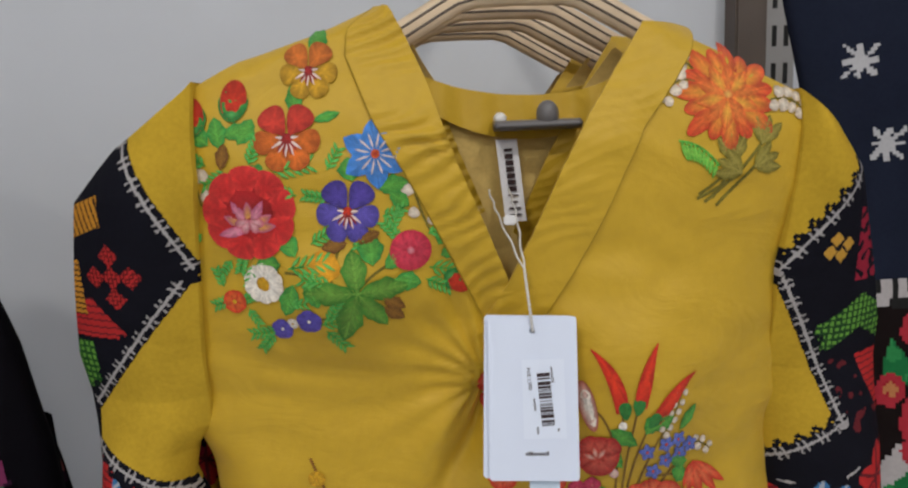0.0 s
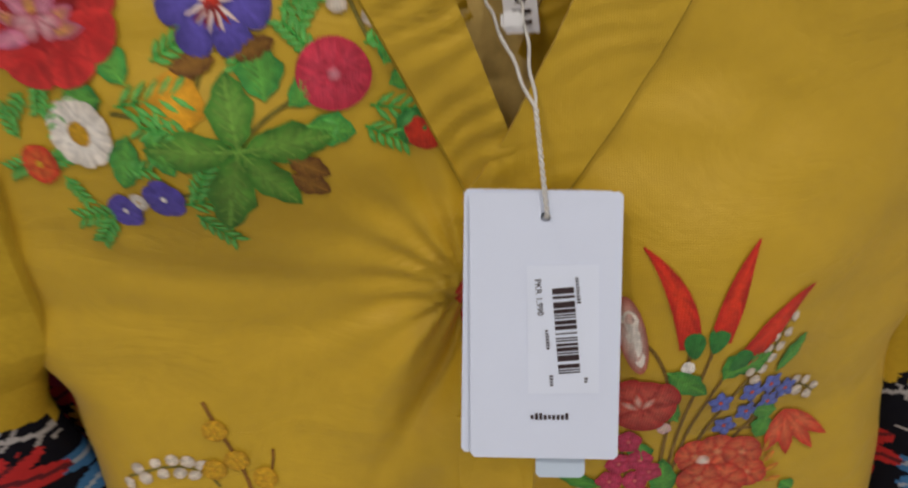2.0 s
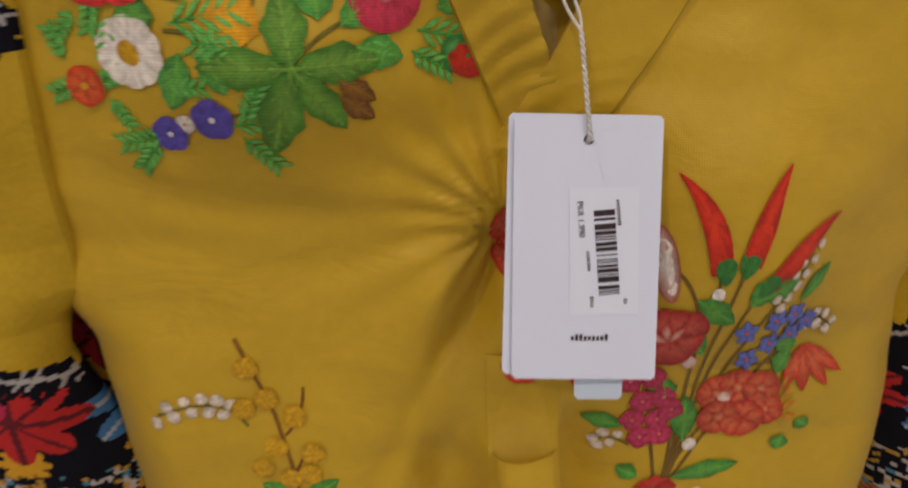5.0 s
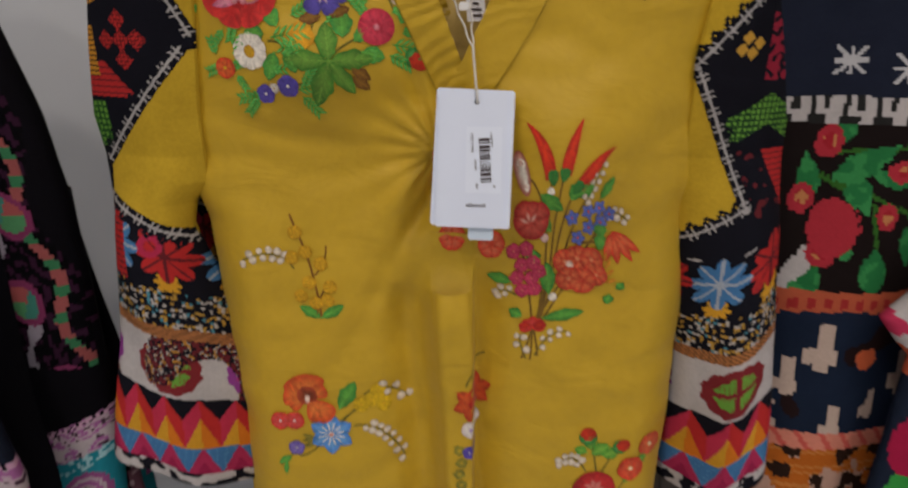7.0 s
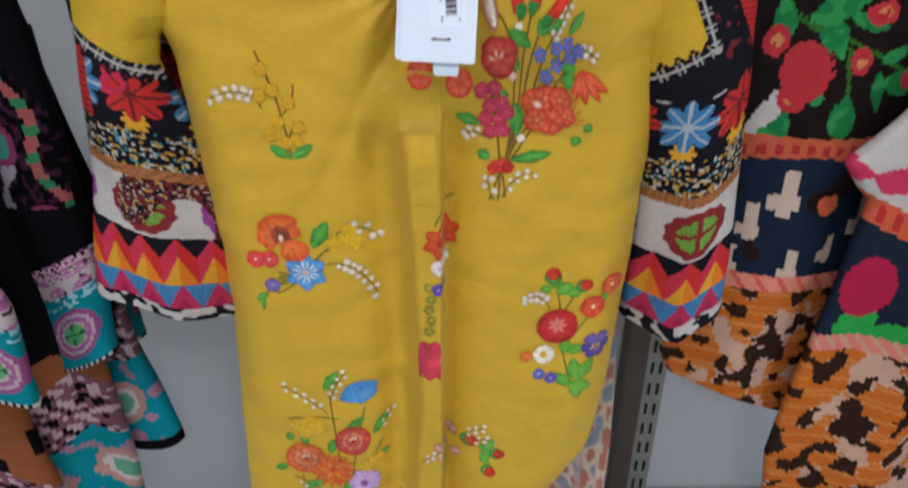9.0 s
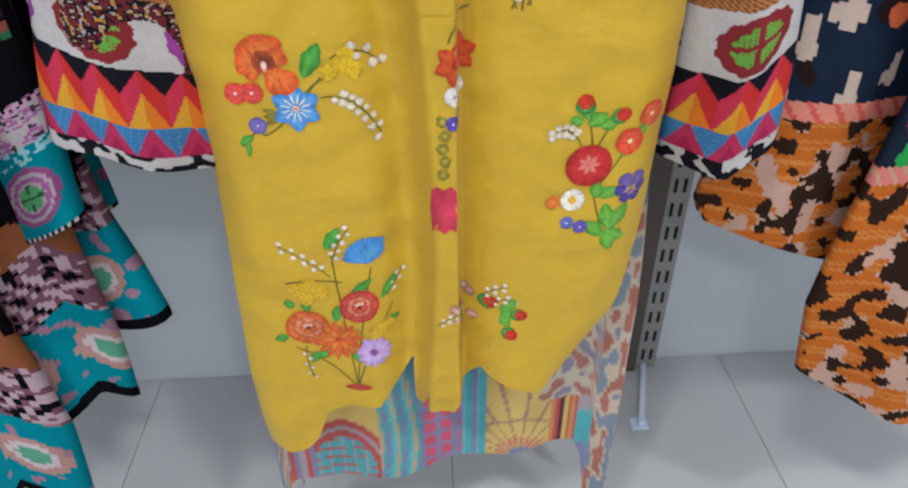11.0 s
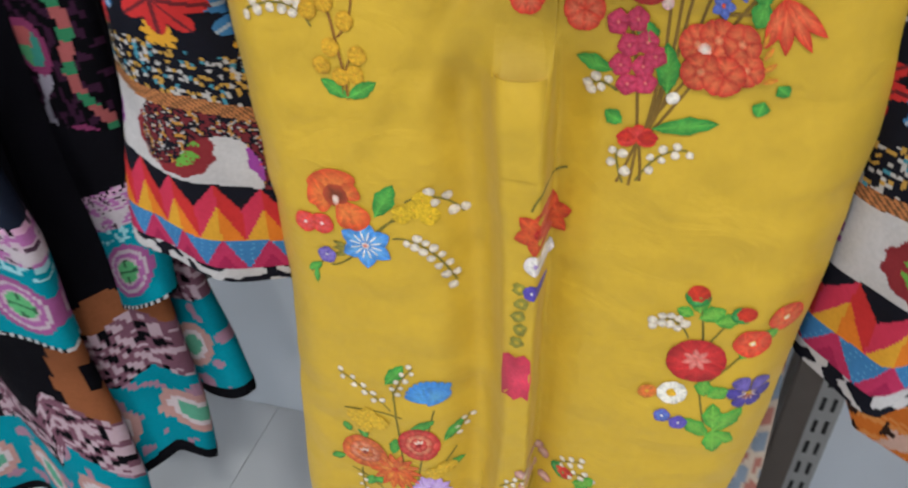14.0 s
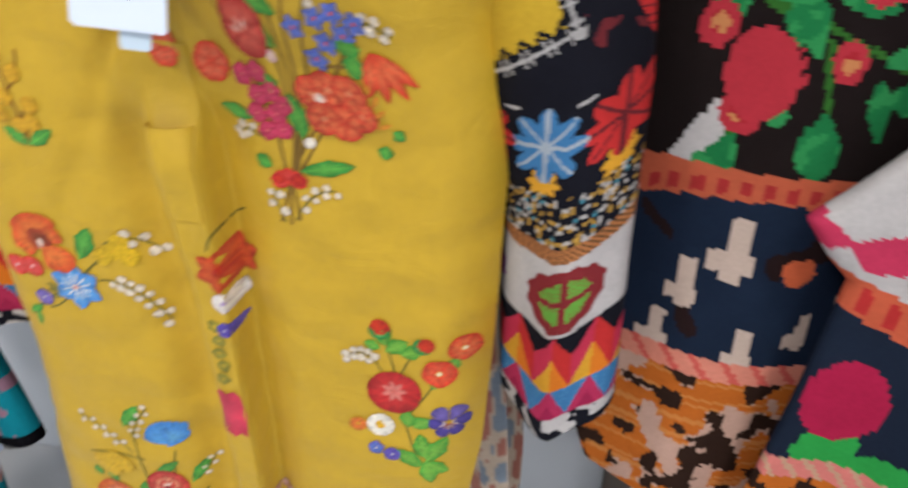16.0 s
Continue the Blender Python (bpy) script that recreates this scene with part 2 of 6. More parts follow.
def hanger(x, y, turn=0.0):
    """A bent wooden hanger whose hook lies over an arm."""
    e = empty("clothes_hanger", "pale bent wooden clothes hanger with a chrome hook", "hanger", (x, y, ARM_Z), "wooden clothes hangers")
    e.rotation_euler = (0, 0, radians(turn))
    prof = [(0, -0.0975), (0.024, -0.098), (0.034, -0.1005), (0.044, -0.106), (0.065, -0.118), (0.085, -0.129), (0.115, -0.145), (0.150, -0.165)]
    pts = [(-a, 0, b) for a, b in prof[:0:-1]] + [(a, 0, b) for a, b in prof]
    part("bar", rod(pts, 0.0074, 12, flat=0.6), M_WOOD, e, smooth=True)
    for dz in (0.0030, -0.0028):
        part("groove", rod([(a, -0.0039, b + dz) for a, _, b in pts], 0.0008, 6), M_BROWN, e, "dark groove line", smooth=True)
    hook = [(0, 0, -0.096), (0, 0, -0.04), (0.004, 0, -0.03)] + [(0.0125 * math.sin(a), 0, -0.0 + 0.0115 * -math.cos(a)) for a in [0.6 + 0.25 * k for k in range(17)]]
    part("hook", rod(hook, 0.0018, 8), M_CHROME, e, smooth=True)
    return e


for hx, hy, ht in ((0.032, 0.030, 0), (0.026, 0.078, 4), (0.016, 0.128, -3), (0.008, 0.178, 2)):
    hanger(hx, hy, ht)

# ---------------------------------------------------------------- the mustard kurta
LEFT = [(0.20, -0.134), (0.24, -0.140), (0.29, -0.143), (0.39, -0.142), (0.47, -0.142), (0.55, -0.143), (0.65, -0.151), (0.715, -0.157), (0.766, -0.150), (0.86, -0.140), (0.903, -0.143), (0.917, -0.118), (0.930, -0.078), (0.944, -0.046)]
RIGHT = [(0.20, 0.095), (0.25, 0.108), (0.29, 0.126), (0.35, 0.156), (0.44, 0.170), (0.54, 0.175), (0.60, 0.176), (0.664, 0.179), (0.71, 0.170), (0.80, 0.162), (0.872, 0.172), (0.890, 0.168), (0.912, 0.132), (0.930, 0.100)]
V_LOW, V_LEFT, V_RIGHT = (0.016, 0.799), (-0.041, 0.944), (0.096, 0.930)
# inner edge of the neck opening and the seam of its bands, by height
NECK_L = [(0.775, 0.027), (0.799, 0.016), (0.830, 0.004), (0.864, -0.010), (0.904, -0.023), (0.928, -0.033), (0.944, -0.041)]
SEAM_L = [(0.775, 0.006), (0.797, -0.004), (0.828, -0.018), (0.858, -0.033), (0.887, -0.049), (0.918, -0.061), (0.932, -0.060), (0.944, -0.046)]
NECK_R = [(0.765, -0.002), (0.799, 0.018), (0.827, 0.031), (0.857, 0.044), (0.884, 0.059), (0.905, 0.074), (0.930, 0.092)]
SEAM_R = [(0.765, 0.024), (0.798, 0.045), (0.820, 0.058), (0.848, 0.071), (0.876, 0.084), (0.910, 0.110), (0.930, 0.122)]


PLEAT_L = [(0.26, 0.004), (0.33, 0.008), (0.40, 0.0115), (0.46, 0.0115), (0.56, 0.007), (0.65, 0.000)]
PLEAT_R = [(0.26, 0.030), (0.40, 0.028), (0.46, 0.0275), (0.56, 0.0265), (0.65, 0.025)]


def base_y(z):
    if z < 0.84:
        return -0.24 * max(0.0, z - 0.74)
    d = z - 0.84
    return -0.024 - 0.24 * d + 6.167 * d * d if z < 0.90 else -0.0162 + 0.5 * (z - 0.90)


def front(x, z):
    """The front of the kurta: how far back the cloth lies at x, z."""
    l, r = along(LEFT, z), along(RIGHT, z)
    u = abs((x - (l + r) / 2) / max(0.01, (r - l) / 2))
    y = base_y(z) + (0.010 + 0.012 * smooth(0.36, 0.50, z) - 0.016 * smooth(0.69, 0.73, z)) * max(0.0, (u - 0.80) / 0.20) ** 2
    # centre pleat: a soft slope up to a flat ridge, a sharp fold on its other side
    w = 1 - smooth(0.63, 0.675, z)
    if w and -0.06 < x < 0.10:
        pl, pr = along(PLEAT_L, z), along(PLEAT_R, z)
        y -= w * 0.014 * smooth(pl - 0.013, pl + 0.004, x) * (1 - smooth(pr, pr + 0.0035, x))
        y += w * 0.013 * math.exp(-(((x - pl + 0.020) / 0.015) ** 2)) * (1 - smooth(pl - 0.006, pl + 0.002, x))
        y += w * 0.011 * smooth(pr, pr + 0.0035, x) * math.exp(-((max(0.0, x - pr - 0.005) / 0.017) ** 2))
    y -= 0.020 * math.exp(-(((x + 0.068) / 0.034) ** 2) - ((z - 0.797) / 0.032) ** 2)
    y += 0.006 * math.exp(-((x / 0.022) ** 2) - ((z - 0.785) / 0.030) ** 2)
    y -= 0.037 * math.exp(-(((x - 0.080) / 0.055) ** 2) - ((z - 0.742) / 0.056) ** 2)
    # slanting fold from the bust to the gathers
    ax, az, bx, bz = -0.078, 0.590, 0.008, 0.752
    k = ((x - ax) * (bx - ax) + (z - az) * (bz - az)) / ((bx - ax) ** 2 + (bz - az) ** 2)
    if -0.3 < k < 1.1:
        d = ((x - ax) * (bz - az) - (z - az) * (bx - ax)) / math.hypot(bx - ax, bz - az)
        fade = (0.22 * smooth(-0.3, 0.35, k) + 0.78 * smooth(0.40, 0.78, k)) * (1 - smooth(0.9, 1.1, k))
        y += fade * (0.012 * math.exp(-(((d - 0.008) / 0.0075) ** 2)) - 0.004 * math.exp(-(((d + 0.008) / 0.010) ** 2)))
    # gathers spreading from the end of the neck
    gx, gz = x - 0.004, z - 0.745
    g = math.hypot(gx, gz * 0.7)
    if g < 0.12:
        y += 0.0030 * math.sin(17 * math.atan2(gz, gx)) * math.exp(-g / 0.03) * smooth(0, 0.012, g)
    y += 0.0035 * math.sin(x * 38 + 1.2) * (1 - smooth(0.40, 0.72, z)) + 0.006 * math.sin(x * 62 + 0.4) * (1 - smooth(0.24, 0.42, z))
    y += 0.005 * noise.noise((x * 9, z * 7, 0.3)) + 0.0022 * noise.noise((x * 34 + z * 12, z * 44 - x * 10, 1.7))
    # soft pull lines across the chest
    if z > 0.70:
        y += 0.0005 * math.sin(260 * (z + 0.25 * x) + 3 * noise.noise((x * 20, z * 20, 5))) * smooth(0.70, 0.76, z) * (0.5 + noise.noise((x * 14, z * 14, 9.1)))
    return y


def hem(x):
    return along([(-0.145, 0.232), (-0.136, 0.217), (-0.122, 0.210), (-0.104, 0.213), (-0.094, 0.224), (-0.083, 0.256), (-0.06, 0.266), (-0.036, 0.266), (-0.022, 0.286), (-0.012, 0.306), (-0.004, 0.300), (0.003, 0.256), (0.031, 0.254), (0.036, 0.280), (0.046, 0.298), (0.07, 0.286), (0.095, 0.274), (0.112, 0.276), (0.128, 0.294), (0.138, 0.312), (0.150, 0.340), (0.165, 0.375), (0.18, 0.42)], x)


def sheet(name, rows, cols, place, mat, parent, label="", thick=0.0, colour=None):
    """A cloth sheet over s, t in 0..1; a real double layer when thick."""
    verts = [place(i / cols, j / rows) for j in range(rows + 1) for i in range(cols + 1)]
    n = cols + 1
    faces = [(j * n + i, j * n + i + 1, (j + 1) * n + i + 1, (j + 1) * n + i) for j in range(rows) for i in range(cols)]
    cs = [colour(*v) for v in verts] if colour else None
    if thick:
        m = len(verts)
        verts = verts + [(x, y + thick, z) for x, y, z in verts]
        faces = faces + [tuple(m + k for k in f[::-1]) for f in faces]
        rim = [j * n for j in range(rows + 1)], [j * n + cols for j in range(rows + 1)], list(range(n)), [rows * n + i for i in range(n)]
        cs = cs * 2 if cs else None
        for r in rim:
            k = len(verts)
            verts = verts + [verts[a] for a in r] + [verts[a + m] for a in r]
            if cs:
                cs = cs + [cs[a] for a in r] * 2
            faces += [(k + i, k + i + 1, k + i + 1 + len(r), k + i + len(r)) for i in range(len(r) - 1)]
    return obj(name, verts, faces, mat, parent, label, cs)


def lerp(a, b, k):
    return a + (b - a) * k


kurta = empty("kurta", "mustard cotton kurta with embroidered flowers and patterned sleeves on a hanger", "kurta", (0, 0, 0), "mustard kurtas on the arm")


def body_place(s, t):
    x = lerp(along(LEFT, 0.5), along(RIGHT, 0.5), s)
    for _ in range(3):
        z = lerp(hem(x), V_LOW[1], t)
        x = lerp(along(LEFT, z), along(RIGHT, z), s)
    return x, front(x, z), z


def chest_left(s, t):
    z = lerp(V_LOW[1], V_LEFT[1], t)
    x = lerp(along(LEFT, z), along(NECK_L, z), s)
    return x, front(x, z), z


def chest_right(s, t):
    z = lerp(V_LOW[1], V_RIGHT[1], t)
    x = lerp(along(NECK_R, z), along(RIGHT, z), s)
    return x, front(x, z), z


sheet("front_panel", 220, 250, body_place, M_CLOTH, kurta, "mustard cotton front with a centre pleat", 0.0007)
sheet("left_chest", 60, 70, chest_left, M_CLOTH, kurta, "", 0.0007)
sheet("right_chest", 60, 70, chest_right, M_CLOTH, kurta, "", 0.0007)


def band(name, neck, seam, z0, z1, ripple, side):
    """A neck band, set on the edge of the opening."""
    def place(s, t):
        z = lerp(z0, z1, t)
        x = lerp(along(neck, z) + 0.0015 * side, along(seam, z), s)
        y = front(x, z) - 0.0020 * smooth(0.0, 0.15, t) - 0.0003 - 0.0010 * math.sin(math.pi * s) * smooth(0, 0.2, t)
        y -= ripple * (1 - 0.4 * s) * math.sin(130 * t + 9 * s * side + 6 * noise.noise((t * 9, s, side))) * (0.4 + noise.noise((t * 6, side * 3, 2)))
        return x, y, z
    sheet(name, 90, 14, place, M_CLOTH, kurta, "folded neck band with puckers", 0.0018)
    pts = []
    for k in range(61):
        z = lerp(z0, z1, k / 60)
        x = along(seam, z) - 0.0004 * side
        pts.append((x, front(x, z) - 0.0010, z))
    part("seam", rod(pts, 0.0005, 5), M_SEAM, kurta)


band("neck_band", NECK_L, SEAM_L, 0.776, V_LEFT[1], 0.0034, 1)
band("neck_band", NECK_R, SEAM_R, 0.766, V_RIGHT[1], 0.0008, -1)


# back of the kurta and its collar
def print_hem(x, y, z):
    """Colours of the printed facing inside the back hem: arches, striped bands, a lattice and a sun fan."""
    if z > 0.345 and x < 0.128:
        return (0.64, 0.46, 0.16)
    tl, vt, rd, gr, yl, dk = (0.10, 0.36, 0.40), (0.22, 0.22, 0.36), (0.46, 0.09, 0.09), (0.36, 0.30, 0.32), (0.60, 0.42, 0.14), (0.10, 0.04, 0.05)
    if x < -0.138 or x > 0.166:
        k = noise.noise((x * 110, z * 38, 5))
        return (0.36, 0.14, 0.11) if k > 0.15 else (0.50, 0.40, 0.32) if k > -0.12 else (0.20, 0.24, 0.30)
    if z > 0.205 and x > 0.11:
        k = noise.noise((x * 70, z * 60, 3))
        return (0.34, 0.15, 0.12) if k > 0.12 else (0.48, 0.40, 0.33) if k > -0.2 else (0.24, 0.22, 0.28)
    if x < -0.112:
        return (gr, rd, vt)[int((x + 0.2) / 0.006) % 3]
    if x < -0.046:
        d = math.hypot(x + 0.085, (z - 0.115) * 0.75)
        if d > 0.052:
            return yl
        if d > 0.034:
            return rd if int(d / 0.0045) % 3 else gr
        return tl if abs(math.sin((x + 0.085) * 260)) > 0.35 and abs(math.sin(z * 240)) > 0.3 else (rd if abs(math.sin(z * 240)) < 0.3 else gr)
    if x < -0.004:
        return (tl, vt, tl, (0.16, 0.42, 0.48), (0.46, 0.36, 0.20))[int((x + 0.2 + 0.004 * math.sin(z * 30)) / 0.0034) % 5]
    if x < 0.034:
        return (0.55, 0.10, 0.16) if abs(math.sin((x + 0.004) * 190)) > 0.5 and abs(math.sin(z * 170 + 1)) > 0.4 else vt
    if x < 0.060:
        return (tl, vt, (0.16, 0.42, 0.48), tl)[int((x + 0.2) / 0.0032) % 4]
    if x < 0.122:
        d, a = math.hypot(x - 0.094, z - 0.130), math.atan2(z - 0.130, x - 0.094)
        if d < 0.012:
            return vt
        if d < 0.026:
            return (0.50, 0.16, 0.12) if math.sin(a * 22) > 0 else (0.56, 0.38, 0.18)
        return (0.36, 0.20, 0.16) if math.sin(a * 22) > 0.86 or 0.050 < d < 0.053 else yl
    if x < 0.150:
        return (yl, rd, (0.55, 0.24, 0.10), rd, dk)[int((x + 0.2) / 0.0042) % 5]
    return (tl, gr, vt)[int((z + 0.1 * x) / 0.05) % 3]


def back_place(s, t):
    x = lerp(-0.150, 0.190, s)
    top = 0.874 + 0.062 * min(1.0, ((x - 0.034) / 0.070) ** 2)
    top = min(top, along([(-0.15, 0.885), (-0.046, 0.938), (0.024, 0.94), (0.09, 0.926), (0.17, 0.88)], x))
    low = along([(-0.15, 0.0), (-0.146, 0.03), (-0.142, 0.090), (-0.135, 0.108), (-0.065, 0.100), (-0.02, 0.104), (0.016, 0.118), (0.066, 0.128), (0.130, 0.142), (0.150, 0.140), (0.160, 0.115), (0.168, 0.05), (0.190, 0.02)], x)
    z = lerp(low, top, t)
    x *= 1 - 0.09 * smooth(0.30, 0.60, z)
    y = 0.052 + 0.006 * noise.noise((x * 12, z * 5, 4)) + 0.004 * math.sin(x * 55) * (1 - smooth(0.2, 0.5, z)) - 0.02 * smooth(0.90, 0.94, z)
    return x, y, z


sheet("back_panel", 260, 150, back_place, M_PRINT, kurta, "mustard back with a striped printed facing at the hem", 0.0007, print_hem)


def collar_place(s, t):
    a = math.pi * s
    x = 0.024 + 0.010 * math.sin(a) - 0.070 * math.cos(a)
    z = lerp(0.938, 0.926, s) - 0.060 * math.sin(a) ** 0.8 + t * (0.024 * math.sin(a) + 0.002)
    y = 0.004 + 0.046 * math.sin(a) ** 0.7 + 0.004 * t + 0.0012 * math.sin(s * 60)
    return x, y, z


sheet("collar", 8, 60, collar_place, M_CLOTH, kurta, "standing back collar", 0.002)


# sewn-in size label with unreadable print
lb = bmesh.new()
bmesh.ops.create_grid(lb, x_segments=2, y_segments=14, size=0.5)
for v in lb.verts:
    k = v.co.y + 0.5
    v.co = Vector((0.0245 + v.co.x * 0.0125 + 0.004 * (1 - k), 0.046 - 0.006 * (1 - k), 0.824 + k * 0.048))
label_ob = part("neck_label", lb, M_LABEL, kurta, "white woven neck label")
tb = bmesh.new()
for k, (h, w) in enumerate(((0.0016, 0.005), (0.0030, 0.0048), (0.0030, 0.0048), (0.0030, 0.0048), (0.0030, 0.0048), (0.0030, 0.0048), (0.0030, 0.0048), (0.0010, 0.006), (0.0010, 0.004), (0.0012, 0.007), (0.0012, 0.007))):
    z = 0.866 - k * 0.0038
    kk = (z - 0.824) / 0.048
    y = 0.046 - 0.006 * (1 - kk) - 0.0008
    x = 0.0247 + 0.004 * (1 - kk)
    block(x - w / 2, x + w / 2, y - 0.0002, y, z - h / 2, z + h / 2, 0, tb)
part("label_print", tb, M_INK, label_ob, "dark unreadable print")

# security tag pinned to the back collar
st = empty("security_tag", "grey plastic security tag pinned through the collar", "security tag", (0.042, 0.040, 0.880))
part("plate", rod([(-0.025, 0, 0), (-0.022, 0, 0), (0.022, 0, 0), (0.025, 0, 0)], 0.0030, 14, flat=3.0), M_PLASTIC, st, smooth=True)
dome = bmesh.new()
bmesh.ops.create_uvsphere(dome, u_segments=18, v_segments=12, radius=0.0066, matrix=pose(0.006, -0.002, 0.0055) @ Matrix.Diagonal((1, 1, 1.25, 1)))
part("pin_head", dome, M_PLASTIC, st, "rounded grey pin head", smooth=True)
pin = bmesh.new()
bmesh.ops.create_uvsphere(pin, u_segments=12, v_segments=8, radius=0.004, matrix=pose(-0.021, 0.004, 0.004))
part("pin", pin, M_WHITE, st, "small pale pin", smooth=True)


# ---------------------------------------------------------------- sleeves
def sleeve(name, parent, outer, inner, ztop, zbot, depth, mid_y, colour, rows, cols, splits):
    """A flattened tube of cloth from the shoulder to the cuff; splits: part names with their stretch of the length."""
    def place(s, t, back):
        z = lerp(ztop(s), zbot(s), t)
        x = lerp(along(outer, z), along(inner, z), s)
        bulge = depth * max(0.0, 1 - (2 * s - 1) ** 2) ** 0.6
        y = mid_y(z) + (bulge if back else -bulge)
        if not back:
            y = lerp(y, base_y(z) + 0.001 + 0.014 * (1 - s) ** 2.2 - 0.008 * math.sin(math.pi * s), smooth(0.68, 0.75, z))
        y += 0.042 * s * s * smooth(0.70, 0.60, z)
        y += 0.004 * noise.noise((x * 22, z * 14, 3 + 5 * back)) + 0.003 * math.sin(s * 13 + z * 20) * smooth(0.3, 1.0, t)
        return x, y, z
    for pname, t0, t1, label in splits:
        r0, r1 = round(rows * t0), round(rows * t1)
        verts, faces, cs = [], [], []
        n = 2 * cols
        for j in range(r0, r1 + 1):
            for i in range(n):
                s, back = (i / cols, False) if i < cols else (2 - i / cols, True)
                verts.append(place(s, j / rows, back))
        for j in range(r1 - r0):
            for i in range(n):
                f = (j * n + i, j * n + (i + 1) % n, (j + 1) * n + (i + 1) % n, (j + 1) * n + i)
                faces.append(f)
                c = [sum(verts[k][a] for k in f) / 4 for a in range(3)]
                s = (i + 0.5) / cols if i < cols else 2 - (i + 0.5) / cols
                cs += [colour(c[0], c[2], s, i >= cols)] * 4
        obj(pname, verts, faces, M_PRINT, parent, label, cs, True, "CORNER")


def seg(px, pz, a, b):
    """Distance to a segment, how far along it in metres, and on which side."""
    dx, dz = b[0] - a[0], b[1] - a[1]
    n = math.hypot(dx, dz)
    k = min(1, max(0, ((px - a[0]) * dx + (pz - a[1]) * dz) / n / n))
    d = math.hypot(px - a[0] - k * dx, pz - a[1] - k * dz)
    return d, k * n, (px - a[0]) * dz - (pz - a[1]) * dx


INKY, RED, ORANGE, GOLD, WHITE, BLUE, GREEN, MAROON = (0.009, 0.009, 0.014), (0.48, 0.03, 0.03), (0.60, 0.12, 0.02), (0.60, 0.30, 0.03), (0.46, 0.43, 0.43), (0.05, 0.17, 0.36), (0.13, 0.32, 0.05), (0.13, 0.02, 0.025)
PURPLE, PINK, TEAL = (0.26, 0.05, 0.26), (0.55, 0.06, 0.14), (0.008, 0.20, 0.26)


def stitched(x, z, lines):
    """The white cross-stitched line with dark teeth that edges the yellow parts."""
    for a, b in lines:
        d, m, side = seg(x, z, a, b)
        if d < 0.0008:
            return (0.40, 0.38, 0.38)
        k = (m % 0.0115)
        if d < 0.0036 and (k < 0.0012 or 0.0035 < k < 0.0047):
            return (0.36, 0.34, 0.34)
        n = m % 0.0100
        tooth = 0.0012 < n < 0.0042 or 0.0052 < n < 0.0082
        if side > 0 and (tooth and 0.0034 < d < 0.0062 or 0.0032 < n < 0.0062 and 0.0056 < d < 0.0084):
            return INKY
        if d < 0.0042:
            return INKY
    return None


def star(x, z, cx, cz, r, n=8):
    a, d = math.atan2(z - cz, x - cx), math.hypot(x - cx, z - cz)
    return d < r * (0.62 + 0.38 * abs(math.cos(n * a / 2)))


def bands(x, z, q, s, seed, patchy=False):
    """The cross-stitched border of the cuffs; q: height above the edge of the cuff, w: metres across."""
    w = x
    if q < 0.012:
        return WHITE if noise.noise((w * 170, q * 170, seed)) > -0.02 else INKY
    if q < 0.032:
        k = abs(((w / 0.020 + seed) % 1.0) * 2 - 1)
        up = (q - 0.012) / 0.020
        if k < up * 0.95:
            return BLUE if (w * 700) % 1 < 0.75 or (q * 700) % 1 < 0.7 else (0.10, 0.28, 0.48)
        return (0.40, 0.03, 0.09) if k < up + 0.5 else (0.30, 0.02, 0.07)
    if q < 0.070:
        k = (w / 0.020 + seed) % 1.0
        h, d = (q - 0.032) / 0.038, abs(2 * k - 1)
        if h < d * 0.62:
            return GOLD if k > 0.5 else (0.62, 0.17, 0.02)
        if 1 - h < (1 - d) * 0.42:
            return INKY
        return RED if k < 0.5 else (0.50, 0.035, 0.075)
    if q < 0.112 and patchy and noise.noise((w * 26, q * 22, 1.5)) < 0.02:
        v = noise.noise((w * 420, q * 420, seed + 3))
        return MAROON if v < -0.1 else (0.42, 0.20, 0.04) if v > 0.40 else (0.36, 0.33, 0.33) if v > 0.27 else INKY
    if q < 0.112:
        h = q - 0.090
        k = ((w / 0.052 + seed * 1.7 + 0.5) % 1.0 - 0.5) * 0.052
        which = int(math.floor(w / 0.052 + seed * 1.7 + 0.5)) % 2
        d = math.hypot(k, h * 1.05) * (1 + 0.035 * math.cos(12 * math.atan2(h, k)))
        if d < 0.019:
            if which:
                return GREEN if d < 0.0125 and abs(k) > 0.0016 and abs(h) > 0.0016 and (k * 420 % 1 < 0.75 or h * 420 % 1 < 0.6) else (0.20, 0.025, 0.03)
            return (0.60, 0.05, 0.04) if d < 0.013 and min(abs(k), abs(h)) > 0.002 else PURPLE
        return WHITE
    if q < 0.120:
        return (0.42, 0.16, 0.06) if math.sin((w + q) * 2200) > 0 else (0.15, 0.07, 0.03)
    if q < 0.146:
        i, j = math.floor(w / 0.0021), math.floor(q / 0.0021)
        m = abs(i % 18 - 9)
        v = math.sin(m * 12.9 + j * 78.2) * 43758.5 % 1.0
        c = math.sin(i * 3.1 + j * 1.7) * 91.7 % 1.0
        return INKY if v < 0.52 or (w / 0.0021) % 1 < 0.15 else (0.44, 0.25, 0.05) if c < 0.4 else (0.06, 0.22, 0.30) if c > 0.86 else (0.42, 0.39, 0.38)
    return None


